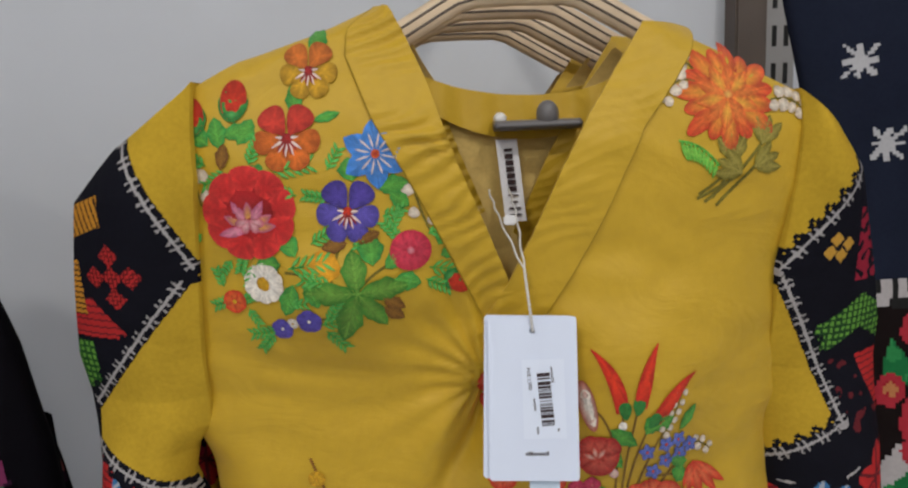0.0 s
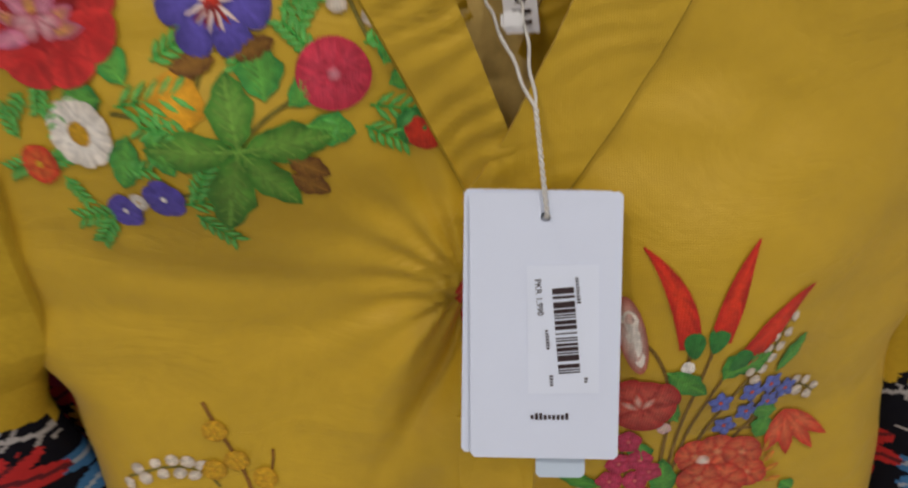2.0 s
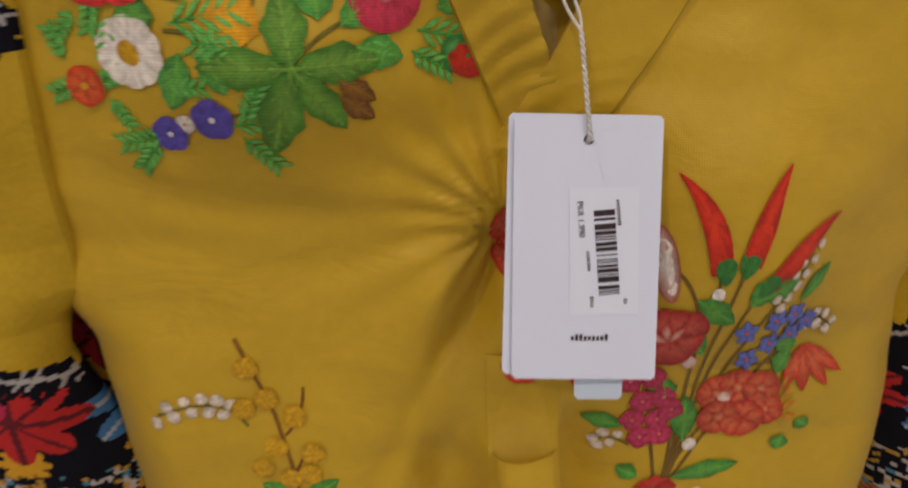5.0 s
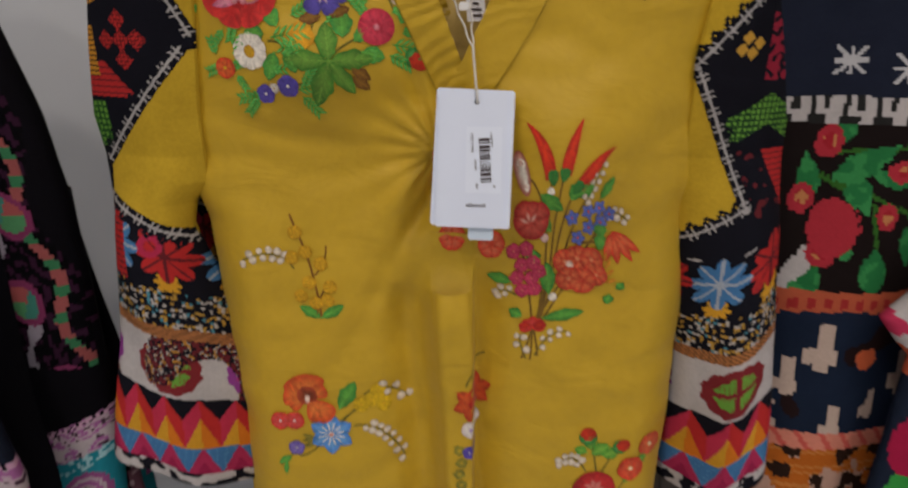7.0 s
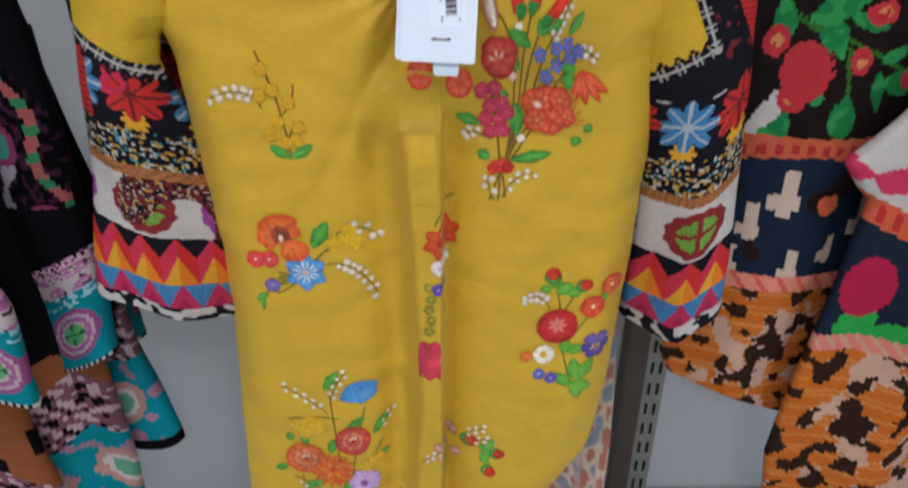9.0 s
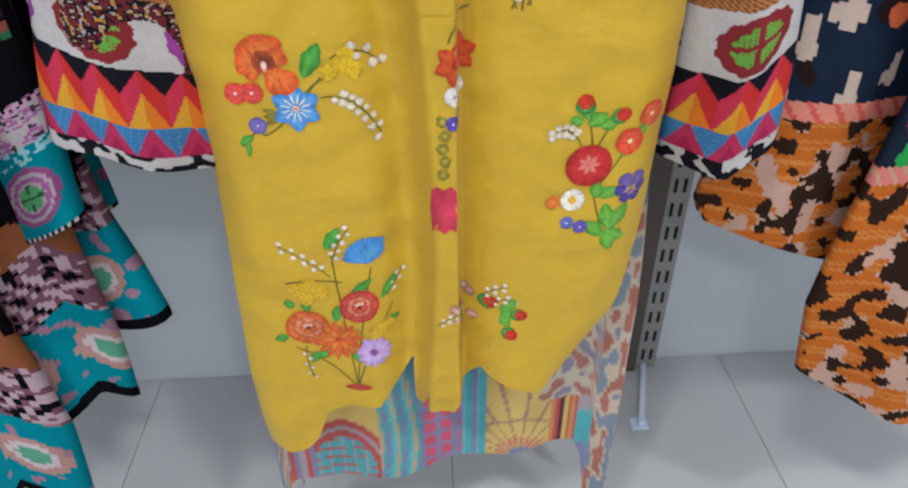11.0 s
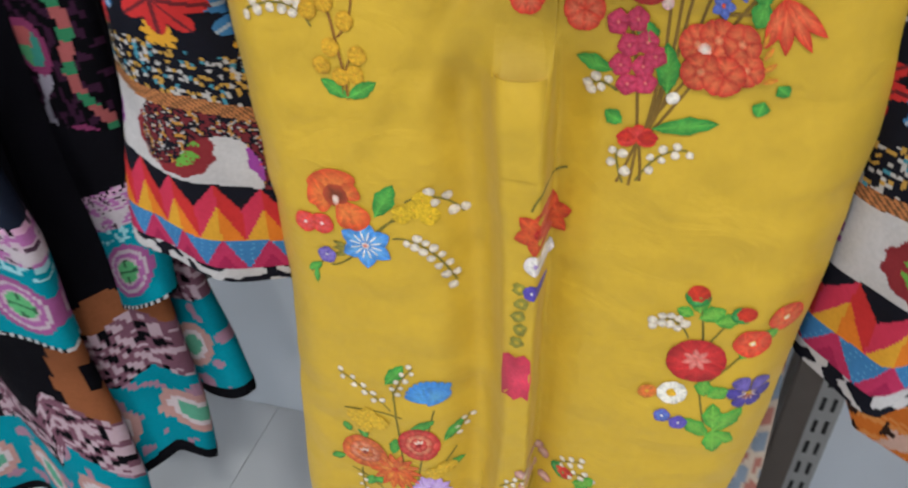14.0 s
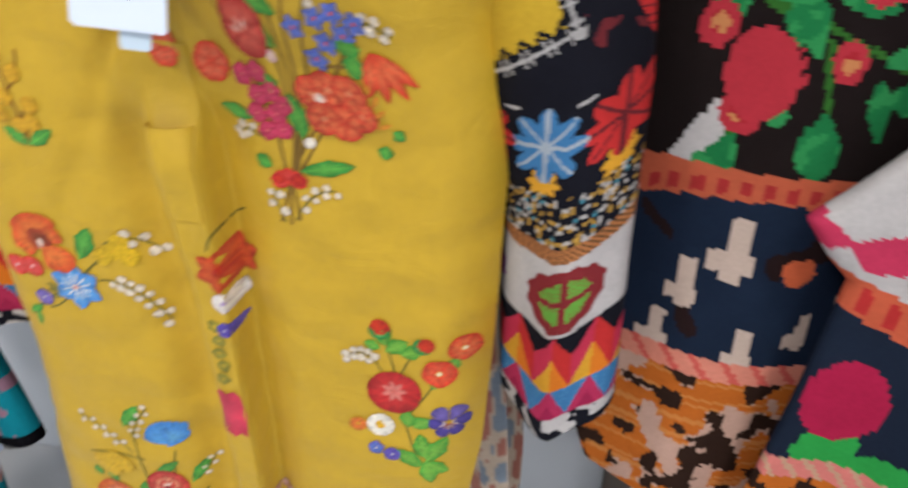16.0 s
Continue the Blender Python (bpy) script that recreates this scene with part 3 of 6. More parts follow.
def upper(x, z, w0, q, seed):
    """Stars and small motifs over the border."""
    if q < 0.200:
        for k in range(-3, 6):
            cx = w0 + 0.034 * k
            blue = k % 2 == 0
            if star(x, q, cx, 0.171, 0.019):
                dx, dz = abs(x - cx), abs(q - 0.171)
                if min(dx, dz) < 0.0011 or abs(dx - dz) < 0.0010:
                    return (0.34, 0.38, 0.44) if blue else MAROON
                return BLUE if blue else RED
            if abs(x - cx - 0.017) < 0.004 and abs(q - 0.192) < 0.0035:
                return WHITE
            if star(x, q, cx, 0.152, 0.008):
                return GOLD
    return INKY


L_OUT = [(0.48, -0.236), (0.53, -0.232), (0.61, -0.221), (0.70, -0.216), (0.765, -0.219), (0.85, -0.203), (0.877, -0.179), (0.895, -0.167), (0.912, -0.150)]
L_IN = [(0.47, -0.122), (0.57, -0.124), (0.62, -0.136), (0.66, -0.156), (0.69, -0.164), (0.708, -0.160), (0.722, -0.148), (0.77, -0.146), (0.86, -0.136), (0.912, -0.138)]
L_EDGES = [((-0.175, 0.882), (-0.144, 0.815)), ((-0.144, 0.815), (-0.214, 0.736)), ((-0.214, 0.712), (-0.150, 0.676))]


def left_colour(x, z, s, back):
    if not back:
        c = stitched(x, z, L_EDGES[:2] + L_EDGES[2:])
        if c:
            return c
    low = 0.712 - 0.56 * (x + 0.214)
    if z > low:
        xb = along([(0.736, -0.214), (0.815, -0.144), (0.882, -0.175)], z) if 0.736 < z < 0.882 else -1
        if back or x > xb and x > -0.212:
            return SLEEVE
        for cx, cz in ((0, 0), (0.0105, 0.0), (-0.0105, 0), (0, 0.0115), (0, -0.0115)):
            if abs(x + 0.184 - cx) + abs(z - 0.812 - cz) < 0.0062:
                return RED if x * 420 % 1 < 0.72 and z * 420 % 1 < 0.72 else (0.12, 0.015, 0.015)
        if abs(z - 0.842 - 0.3 * (x + 0.2)) < 0.008 and x < -0.186:
            return (0.55, 0.24, 0.03) if (x * 260 + z * 90) % 1 < 0.72 else INKY
        if x < -0.205 and 0.79 < z < 0.82:
            return (0.55, 0.24, 0.03) if z * 330 % 1 < 0.7 else INKY
        if 0.778 < z < 0.800 and x < -0.180 - (z - 0.778) * 0.9:
            return RED if z * 260 % 1 < 0.75 else MAROON
        if x < -0.205 and 0.745 < z < 0.775:
            return GREEN if (x * 250 % 1 < 0.6 and z * 250 % 1 < 0.6) else (0.02, 0.08, 0.02)
        return INKY
    edge = along([(-0.236, 0.524), (-0.19, 0.508), (-0.125, 0.478)], x)
    q = z - edge
    c = bands(x, z, q, s, 0.3, True)
    if c:
        return c
    if x < -0.203 and z > 0.66:
        return RED if z * 240 % 1 < 0.7 else MAROON
    r = math.hypot(x + 0.186, z - 0.682)
    if 0.004 < r < 0.008:
        return (0.45, 0.03, 0.08)
    return upper(x, z, -0.212, q, 0.3)


sleeve("sleeve", kurta, L_OUT, L_IN, lambda s: lerp(0.876, 0.908, s), lambda s: along([(0, 0.524), (0.5, 0.505), (1, 0.478)], s), 0.026,
       lambda z: 0.018 + base_y(z) * 0.8 - 0.012 * smooth(0.75, 0.55, z), left_colour, 400, 100, [("left_sleeve", 0, 0.66, "mustard sleeve with a dark cross-stitched panel"), ("left_cuff", 0.66, 1.0, "flared cuff with bright cross-stitch borders")])

R_OUT = [(0.47, 0.246), (0.50, 0.245), (0.604, 0.241), (0.684, 0.241), (0.763, 0.232), (0.85, 0.206), (0.875, 0.190), (0.892, 0.176)]
R_IN = [(0.47, 0.178), (0.60, 0.172), (0.665, 0.166), (0.71, 0.164), (0.80, 0.160), (0.872, 0.166), (0.892, 0.166)]
R_EDGES = [((0.206, 0.856), (0.161, 0.799)), ((0.206, 0.706), (0.161, 0.799)), ((0.206, 0.706), (0.166, 0.680))]


def right_colour(x, z, s, back):
    if not back:
        c = stitched(x, z, R_EDGES)
        if c:
            return c
    if z > 0.856 or back and z > 0.70:
        return SLEEVE if x < 0.200 else INKY
    if z > 0.799 and z > 0.799 + (x - 0.161) * 1.267:
        return SLEEVE
    if 0.680 < z <= 0.799 and x < along([(0.68, 0.166), (0.706, 0.206), (0.799, 0.161)], z):
        return SLEEVE
    edge = along([(0.172, 0.478), (0.205, 0.482), (0.246, 0.512)], x)
    q = z - edge
    c = bands(x, z, q * 1.0, s, 0.55)
    if c:
        return c
    if q < 0.19:
        return upper(x, z, 0.196, q, 0.55)
    if abs(abs(x - 0.214) * 0.55 + (z - 0.772) ) < 0.010 and z > 0.748:
        return GREEN if (x * 260 % 1 < 0.6 and z * 260 % 1 < 0.6) else (0.02, 0.06, 0.02)
    if x > 0.208 + (0.76 - z) * 0.1 and 0.70 < z < 0.745 and x > 0.240 - (z - 0.70) * 0.6:
        return RED if z * 260 % 1 < 0.75 else MAROON
    for cx, cz in ((0.185, 0.808), (0.192, 0.806), (0.188, 0.815), (0.196, 0.812)):
        if abs(x - cx) + abs(z - cz) < 0.0042:
            return (0.55, 0.30, 0.05)
    if x > 0.205 and 0.79 < z < 0.83:
        return (0.28, 0.02, 0.04) if noise.noise((x * 200, z * 200, 2)) > -0.1 else INKY
    if 0.70 < z < 0.745 and noise.noise((x * 160, z * 160, 6)) > 0.25:
        return MAROON
    return INKY


sleeve("sleeve", kurta, R_OUT, R_IN, lambda s: lerp(0.872, 0.893, s), lambda s: along([(0, 0.512), (0.5, 0.483), (1, 0.478)], s), 0.024,
       lambda z: 0.024 + base_y(z) * 0.8 - 0.022 * smooth(0.75, 0.55, z), right_colour, 400, 84, [("right_sleeve", 0, 0.62, "mustard sleeve with a dark cross-stitched panel"), ("right_cuff", 0.62, 1.0, "cuff with a white medallion border")])

# ---------------------------------------------------------------- embroidery
SHIFT = [0.0]
LIFTED = [0.0]


def laid(x, z):
    """Where a stitch drawn at x, z lies on the cloth; the upper chilli bouquet is drawn in over the breast."""
    k = LIFTED[0] * smooth(0.65, 0.71, z)
    return x + SHIFT[0] - 0.21 * k * max(0.0, x - 0.053), z + 0.006 * k


class Stitch:
    """Raised embroidery that lies on the cloth: filled shapes with a colour from their middle to their rim."""

    def __init__(self, ground=0.0010):
        self.ground = ground
        self.v, self.f, self.c, self.layer = [], [], [], 0

    def fill(self, cx, cz, outline, inner, rim, mid=None):
        """A shape round cx, cz: middle, half-way ring and rim."""
        self.layer += 1
        lift = self.ground + 0.00003 * (self.layer if self.layer < 25 else 10 + self.layer % 15)
        self.last = lift
        mid = mid or tuple((a + b) / 2 for a, b in zip(inner, rim))
        n, k = len(outline), len(self.v)
        ring = [(cx, cz, inner)] + [(lerp(cx, x, 0.55), lerp(cz, z, 0.55), mid) for x, z in outline] + [(x, z, rim) for x, z in outline]
        threads = [random.uniform(0.74, 1.22) for i in range(n)]
        for i, (x, z, c) in enumerate(ring):
            x, z = laid(x, z)
            edge = i > n
            self.v.append((x, front(x, z) - (lift - 0.00012 if edge else lift), z))
            j = threads[(i - 1) % n] * random.uniform(0.93, 1.07) if i else 1.0
            self.c.append(tuple(a * j for a in c))
        for i in range(n):
            j = (i + 1) % n
            self.f += [(k, k + 1 + i, k + 1 + j), (k + 1 + i, k + 1 + n + i, k + 1 + n + j, k + 1 + j)]

    def petal(self, x, z, ang, length, width, inner, rim, tip=0.5, n=14, wave=0.0):
        """A petal from x, z; tip 0 pointed, 1 broad and round."""
        a = radians(ang)
        n = 22 if length > 0.0085 and n == 14 else n
        pts = []
        for i in range(n):
            u = 2 * math.pi * i / n
            p = (1 - math.cos(u)) / 2
            q = math.sin(u) * (0.62 + 0.75 * (p - 0.5) * (2 * tip - 0.6)) if tip > 0.3 else math.copysign(4 * p * (1 - p) * 0.66, math.sin(u))
            q *= 1 + wave * math.sin(i * 2.4)
            pts.append((x + p * length * math.cos(a) - q * width * math.sin(a) * 0.75, z + p * length * math.sin(a) + q * width * math.cos(a) * 0.75))
        self.fill(x + 0.45 * length * math.cos(a), z + 0.45 * length * math.sin(a), pts, inner, rim)

    def disc(self, x, z, r, inner, rim, wobble=0.06, n=12):
        self.fill(x, z, [(x + r * math.cos(2 * math.pi * i / n) * (1 + random.uniform(-wobble, wobble)), z + r * math.sin(2 * math.pi * i / n) * (1 + random.uniform(-wobble, wobble))) for i in range(n)], inner, rim)

    def ribbon(self, pts, w, c, steps=14, over=False):
        """A stem along a quadratic curve of three points."""
        self.layer += 1
        self.layer -= 1 if over else 0
        base = self.last + 0.00006 if over else self.ground
        (x0, z0), (x1, z1), (x2, z2) = pts
        k = len(self.v)
        for i in range(steps + 1):
            t = i / steps
            x = (1 - t) ** 2 * x0 + 2 * t * (1 - t) * x1 + t * t * x2
            z = (1 - t) ** 2 * z0 + 2 * t * (1 - t) * z1 + t * t * z2
            dx, dz = 2 * (1 - t) * (x1 - x0) + 2 * t * (x2 - x1), 2 * (1 - t) * (z1 - z0) + 2 * t * (z2 - z1)
            n = max(1e-6, math.hypot(dx, dz))
            for e, lift in ((-1, base), (0, base + (0.00008 if over else 0.0002)), (1, base)):
                px, pz = laid(x - dz / n * e * w / 2, z + dx / n * e * w / 2)
                self.v.append((px, front(px, pz) - lift, pz))
                j = random.uniform(0.7, 1.25)
                self.c.append(tuple(a * j for a in c))
        for i in range(steps):
            a = k + 3 * i
            self.f += [(a, a + 1, a + 4, a + 3), (a + 1, a + 2, a + 5, a + 4)]

    def leaf(self, x, z, ang, length, width, c=(0.03, 0.24, 0.035), rib=(0.12, 0.42, 0.06)):
        self.petal(x, z, ang, length, width, rib, c, 0.2, 14, 0.13)
        a = radians(ang)
        self.ribbon([(x, z), (x + 0.5 * length * math.cos(a), z + 0.5 * length * math.sin(a)), (x + 0.92 * length * math.cos(a), z + 0.92 * length * math.sin(a))], width * 0.09, rib, 6, True)
        if length > 0.0115 and width > 0.0055:
            for i in range(6):
                k = 0.10 + 0.135 * i
                for e in (-1, 1):
                    t, m = a + e * 0.75, width * (0.52 - 0.11 * abs(i - 2.2))
                    vx, vz = x + k * length * math.cos(a), z + k * length * math.sin(a)
                    self.ribbon([(vx, vz), (vx + 0.5 * m * math.cos(t), vz + 0.5 * m * math.sin(t)), (vx + m * math.cos(t), vz + m * math.sin(t))], width * 0.06, tuple(0.82 * v for v in rib), 2, True)

    def frond(self, x, z, ang, length, n=5, c=(0.05, 0.36, 0.05)):
        """A stalk with thin leaflets on both sides."""
        a = radians(ang)
        self.ribbon([(x, z), (x + 0.5 * length * math.cos(a), z + 0.5 * length * math.sin(a)), (x + length * math.cos(a), z + length * math.sin(a))], 0.0009, c, 6)
        for i in range(n):
            k = (i + 0.4) / n * length
            for e in (-1, 1):
                self.petal(x + k * math.cos(a), z + k * math.sin(a), ang + e * 42, length * 0.40, 0.0019, (0.16, 0.50, 0.12), c, 0.2, 8)

    def bells(self, p0, p1, p2, n, r=0.0034, c=(0.78, 0.71, 0.60), stem=(0.20, 0.16, 0.025)):
        """White bells on a bowed stem."""
        self.ribbon([p0, p1, p2], 0.0012, stem, 12)
        for i in range(n):
            t = 0.25 + 0.75 * i / max(1, n - 1)
            x = (1 - t) ** 2 * p0[0] + 2 * t * (1 - t) * p1[0] + t * t * p2[0]
            z = (1 - t) ** 2 * p0[1] + 2 * t * (1 - t) * p1[1] + t * t * p2[1]
            dx, dz = p2[0] - p0[0], p2[1] - p0[1]
            m = math.hypot(dx, dz)
            e = (1 if i % 2 else -1) * r * 0.95
            self.disc(x - dz / m * e, z + dx / m * e, r * random.uniform(0.72, 0.95), c, (0.58, 0.46, 0.34), 0.14, 9)

    def done(self, name, parent, label=""):
        return obj(name, self.v, self.f, M_EMB, parent, label, self.c)


OLIVE, DEEP, BARK = (0.17, 0.14, 0.015), (0.02, 0.19, 0.035), (0.16, 0.06, 0.012)
SCARLET, CRIMSON, ROSE, CORAL = (0.62, 0.035, 0.012), (0.42, 0.012, 0.014), (0.62, 0.05, 0.09), (0.72, 0.14, 0.03)
SKY, VIOLET, LILAC, CREAM, SUN = (0.05, 0.22, 0.62), (0.09, 0.06, 0.36), (0.42, 0.25, 0.60), (0.85, 0.80, 0.72), (0.72, 0.40, 0.015)


def flower(parent, name, x, z, r, n, inner, rim, heart, heart_rim, heart_r=0.3, turn=90.0, tip=0.9, width=None, rays=None, label=""):
    f = Stitch()
    w = width or 2.1 * r * math.sin(math.pi / n)
    for i in range(n):
        f.petal(x, z, turn + 360 * i / n, r, w, inner, rim, tip)
    if rays:
        for i in range(2 * n):
            a = radians(turn + 360 * (i + 0.5) / (2 * n))
            f.petal(x + 0.15 * r * math.cos(a), z + 0.15 * r * math.sin(a), math.degrees(a), r * 0.46, r * 0.075, rays, rays, 0.2, 6)
    f.disc(x, z, r * heart_r, heart, heart_rim, 0.1)
    return f.done(name, parent, label)


def big_rose(parent, x, z, r):
    f = Stitch()
    f.disc(x, z, r * 0.7, CRIMSON, CRIMSON, 0.02, 16)
    for i in range(9):
        f.petal(x + 0.3 * r * math.cos(radians(40 * i + 12)), z + 0.3 * r * math.sin(radians(40 * i + 12)), 40 * i + 12, r * 0.76, r * 0.60, (0.50, 0.016, 0.016), (0.64, 0.035, 0.03), 1.0)
    f.disc(x, z, r * 0.52, (0.30, 0.02, 0.02), (0.36, 0.01, 0.012), 0.08, 16)
    for i, a in enumerate((150, 118, 88, 60, 30, 190, 5)):
        f.petal(x - r * 0.02, z - r * 0.34, a, r * (0.72 if i % 2 else 0.62), r * 0.24, (0.70, 0.28, 0.36) if i % 2 else (0.70, 0.34, 0.06), (0.50, 0.10, 0.20), 0.2)
    for a in (200, 240, 300, 340):
        f.petal(x, z - r * 0.14, a, r * 0.34, r * 0.2, (0.72, 0.40, 0.42), (0.5, 0.1, 0.14), 0.7)
    return f.done("rose", parent, "large red embroidered rose")


def pansy(parent, x, z, r, top, low, heart=SCARLET, flip=0.0, label=""):
    f = Stitch()
    dark = lambda c: tuple(a * 0.60 for a in c)  # noqa: E731
    for a, c, l, w in ((126, top, 1.08, 0.88), (56, top, 1.08, 0.88), (188, low, 0.98, 0.74), (-8, low, 0.98, 0.74), (-62, low, 1.0, 0.70), (-116, low, 1.0, 0.70)):
        f.petal(x + 0.12 * r * math.cos(radians(a + flip)), z + 0.12 * r * math.sin(radians(a + flip)), a + flip, r * l * 0.9, r * w * 0.92, c, dark(c), 0.8)
    for a in (-150, -122, -95, -68, -36, 172, 8):
        f.petal(x, z, a + flip, r * (0.56 if a < 0 else 0.36), r * 0.10, (0.78, 0.68, 0.62), (0.70, 0.50, 0.48), 0.2, 8)
    f.disc(x, z, r * 0.17, heart, dark(heart), 0.1)
    for a in (-50, -75, -105, -130):
        f.petal(x, z, a + flip, r * 0.5, r * 0.09, (0.30, 0.02, 0.02), (0.25, 0.02, 0.02), 0.2, 6)
    return f.done("pansy", parent, label)


def bud(parent, x, z, ang, length, width, c=SCARLET):
    f = Stitch()
    a = radians(ang)
    f.petal(x - 0.06 * length * math.cos(a), z - 0.06 * length * math.sin(a), ang, length * 0.80, width * 1.12, (0.07, 0.34, 0.06), DEEP, 0.45)
    f.petal(x, z, ang, length, width, c, tuple(v * 0.7 for v in c), 0.32)
    f.petal(x, z, ang, length * 0.28, width * 0.6, (0.10, 0.40, 0.10), DEEP, 0.2)
    return f.done("flower_bud", parent)


# left shoulder
SHIFT[0] = -0.0118
b = Stitch(0.0004)
for x, z, a, l, w in ((-0.112, 0.874, 100, 0.016, 0.012), (-0.103, 0.876, 60, 0.014, 0.012), (-0.118, 0.876, 140, 0.014, 0.012), (-0.110, 0.880, 20, 0.013, 0.010),
                      (-0.066, 0.920, 70, 0.014, 0.012), (-0.062, 0.922, 110, 0.012, 0.010), (-0.074, 0.888, 100, 0.017, 0.010), (-0.066, 0.886, 15, 0.014, 0.006),
                      (-0.090, 0.858, 150, 0.012, 0.013), (-0.048, 0.856, 100, 0.012, 0.014), (-0.036, 0.852, 10, 0.016, 0.012), (-0.030, 0.850, -40, 0.012, 0.010),
                      (-0.078, 0.820, 120, 0.014, 0.012), (-0.086, 0.816, 180, 0.013, 0.014), (-0.080, 0.806, 250, 0.018, 0.013), (-0.073, 0.808, 290, 0.015, 0.011),
                      (-0.040, 0.814, 95, 0.016, 0.015), (-0.034, 0.812, 40, 0.012, 0.010), (-0.030, 0.806, -15, 0.014, 0.012), (-0.007, 0.822, 60, 0.013, 0.011), (-0.006, 0.816, 20, 0.012, 0.010)):
    b.leaf(x, z, a, l, w * 0.85, DEEP if int(x * 1e4) % 2 else (0.035, 0.27, 0.05))
for x, z, a, l in ((-0.120, 0.866, 150, 0.013), (-0.098, 0.866, 70, 0.013), (-0.108, 0.862, 200, 0.015), (-0.086, 0.862, 10, 0.018), (-0.104, 0.823, 250, 0.012), (-0.060, 0.848, 170, 0.012),
                   (-0.070, 0.826, 30, 0.014), (-0.082, 0.814, 10, 0.020), (-0.060, 0.806, 170, 0.016), (-0.026, 0.826, 130, 0.012), (-0.012, 0.810, -10, 0.018), (-0.014, 0.804, -30, 0.014),
                   (-0.112, 0.798, 200, 0.013), (-0.111, 0.796, 20, 0.012), (-0.092, 0.780, 190, 0.014), (-0.094, 0.778, 230, 0.012), (-0.068, 0.784, 10, 0.016), (-0.066, 0.780, -50, 0.014), (-0.064, 0.786, 60, 0.012)):
    b.frond(x, z, a, l)
for p in (((-0.062, 0.800), (-0.060, 0.815), (-0.052, 0.835)), ((-0.048, 0.802), (-0.040, 0.812), (-0.022, 0.818)), ((-0.100, 0.780), (-0.080, 0.786), (-0.062, 0.788)), ((-0.084, 0.812), (-0.074, 0.812), (-0.060, 0.805))):
    b.ribbon(p, 0.0014, OLIVE)
for x, z, a in ((-0.036, 0.797, -35), (-0.036, 0.792, -40), (-0.052, 0.826, 190), (-0.048, 0.826, 20), (-0.112, 0.864, 80)):
    b.leaf(x, z, a, 0.013, 0.007, BARK, (0.30, 0.14, 0.02))
for x, z, a, l in ((-0.126, 0.832, 215, 0.010), (-0.100, 0.816, 250, 0.012), (-0.112, 0.818, 230, 0.010), (-0.076, 0.850, 160, 0.012), (-0.034, 0.838, 20, 0.011), (-0.060, 0.862, 60, 0.012),
                   (-0.044, 0.832, 250, 0.010), (-0.030, 0.832, 60, 0.010), (-0.012, 0.828, 20, 0.010), (-0.086, 0.796, 0, 0.012), (-0.074, 0.800, 60, 0.012), (-0.118, 0.804, 110, 0.010), (-0.106, 0.792, -60, 0.010), (-0.020, 0.806, 200, 0.012)):
    b.frond(x, z, a, l, 4, (0.07, 0.42, 0.06))
b.bells((-0.124, 0.846), (-0.126, 0.855), (-0.128, 0.866), 4, 0.0042)
b.bells((-0.010, 0.828), (-0.016, 0.840), (-0.018, 0.852), 4, 0.0038)
b.disc(-0.064, 0.815, 0.0085, (0.74, 0.36, 0.02), (0.66, 0.30, 0.01), 0.15)
up_left = b.done("bouquet", kurta, "bright embroidered flower bouquet on the shoulder")
fern = Stitch()
for a, l, w in ((96, 0.022, 0.0125), (178, 0.028, 0.012), (3, 0.026, 0.012), (250, 0.029, 0.0135), (304, 0.024, 0.010)):
    fern.leaf(-0.048, 0.801, a, l, w, (0.045, 0.20, 0.02), (0.16, 0.36, 0.05))
fern.done("leaf_rosette", up_left, "five-lobed green leaf")
big_rose(up_left, -0.100, 0.842, 0.0225)
pansy(up_left, -0.079, 0.878, 0.0165, (0.66, 0.05, 0.03), (0.72, 0.16, 0.02), (0.4, 0.02, 0.02), 0, "red and orange pansy")
pansy(up_left, -0.068, 0.911, 0.0145, (0.76, 0.20, 0.03), (0.66, 0.36, 0.02), (0.4, 0.02, 0.02), 0, "orange pansy")
pansy(up_left, -0.051, 0.841, 0.0155, VIOLET, (0.12, 0.09, 0.46), SCARLET, -5, "violet pansy")
flower(up_left, "star_flower", -0.036, 0.869, 0.0175, 6, (0.07, 0.20, 0.50), SKY, (0.4, 0.02, 0.02), CORAL, 0.13, 92, 0.2, 0.0115, (0.66, 0.56, 0.56), "blue star flower")
flower(up_left, "pink_flower", -0.021, 0.820, 0.0105, 7, ROSE, (0.55, 0.03, 0.06), (0.75, 0.3, 0.35), ROSE, 0.22, 90, 1.0)
flower(up_left, "daisy", -0.096, 0.806, 0.0108, 10, CREAM, (0.75, 0.68, 0.58), SUN, (0.55, 0.28, 0.01), 0.36, 90, 0.8)
flower(up_left, "small_flower", -0.113, 0.796, 0.0062, 5, CORAL, SCARLET, SUN, SUN, 0.2)
flower(up_left, "viola", -0.074, 0.786, 0.0068, 5, (0.10, 0.08, 0.42), VIOLET, CREAM, CREAM, 0.15, 90, 0.35)
flower(up_left, "viola", -0.089, 0.781, 0.0060, 5, (0.10, 0.08, 0.42), VIOLET, CREAM, CREAM, 0.15, 90, 0.35)
flower(up_left, "small_flower", -0.083, 0.7845, 0.0030, 5, CREAM, (0.7, 0.6, 0.5), SUN, SUN, 0.2)
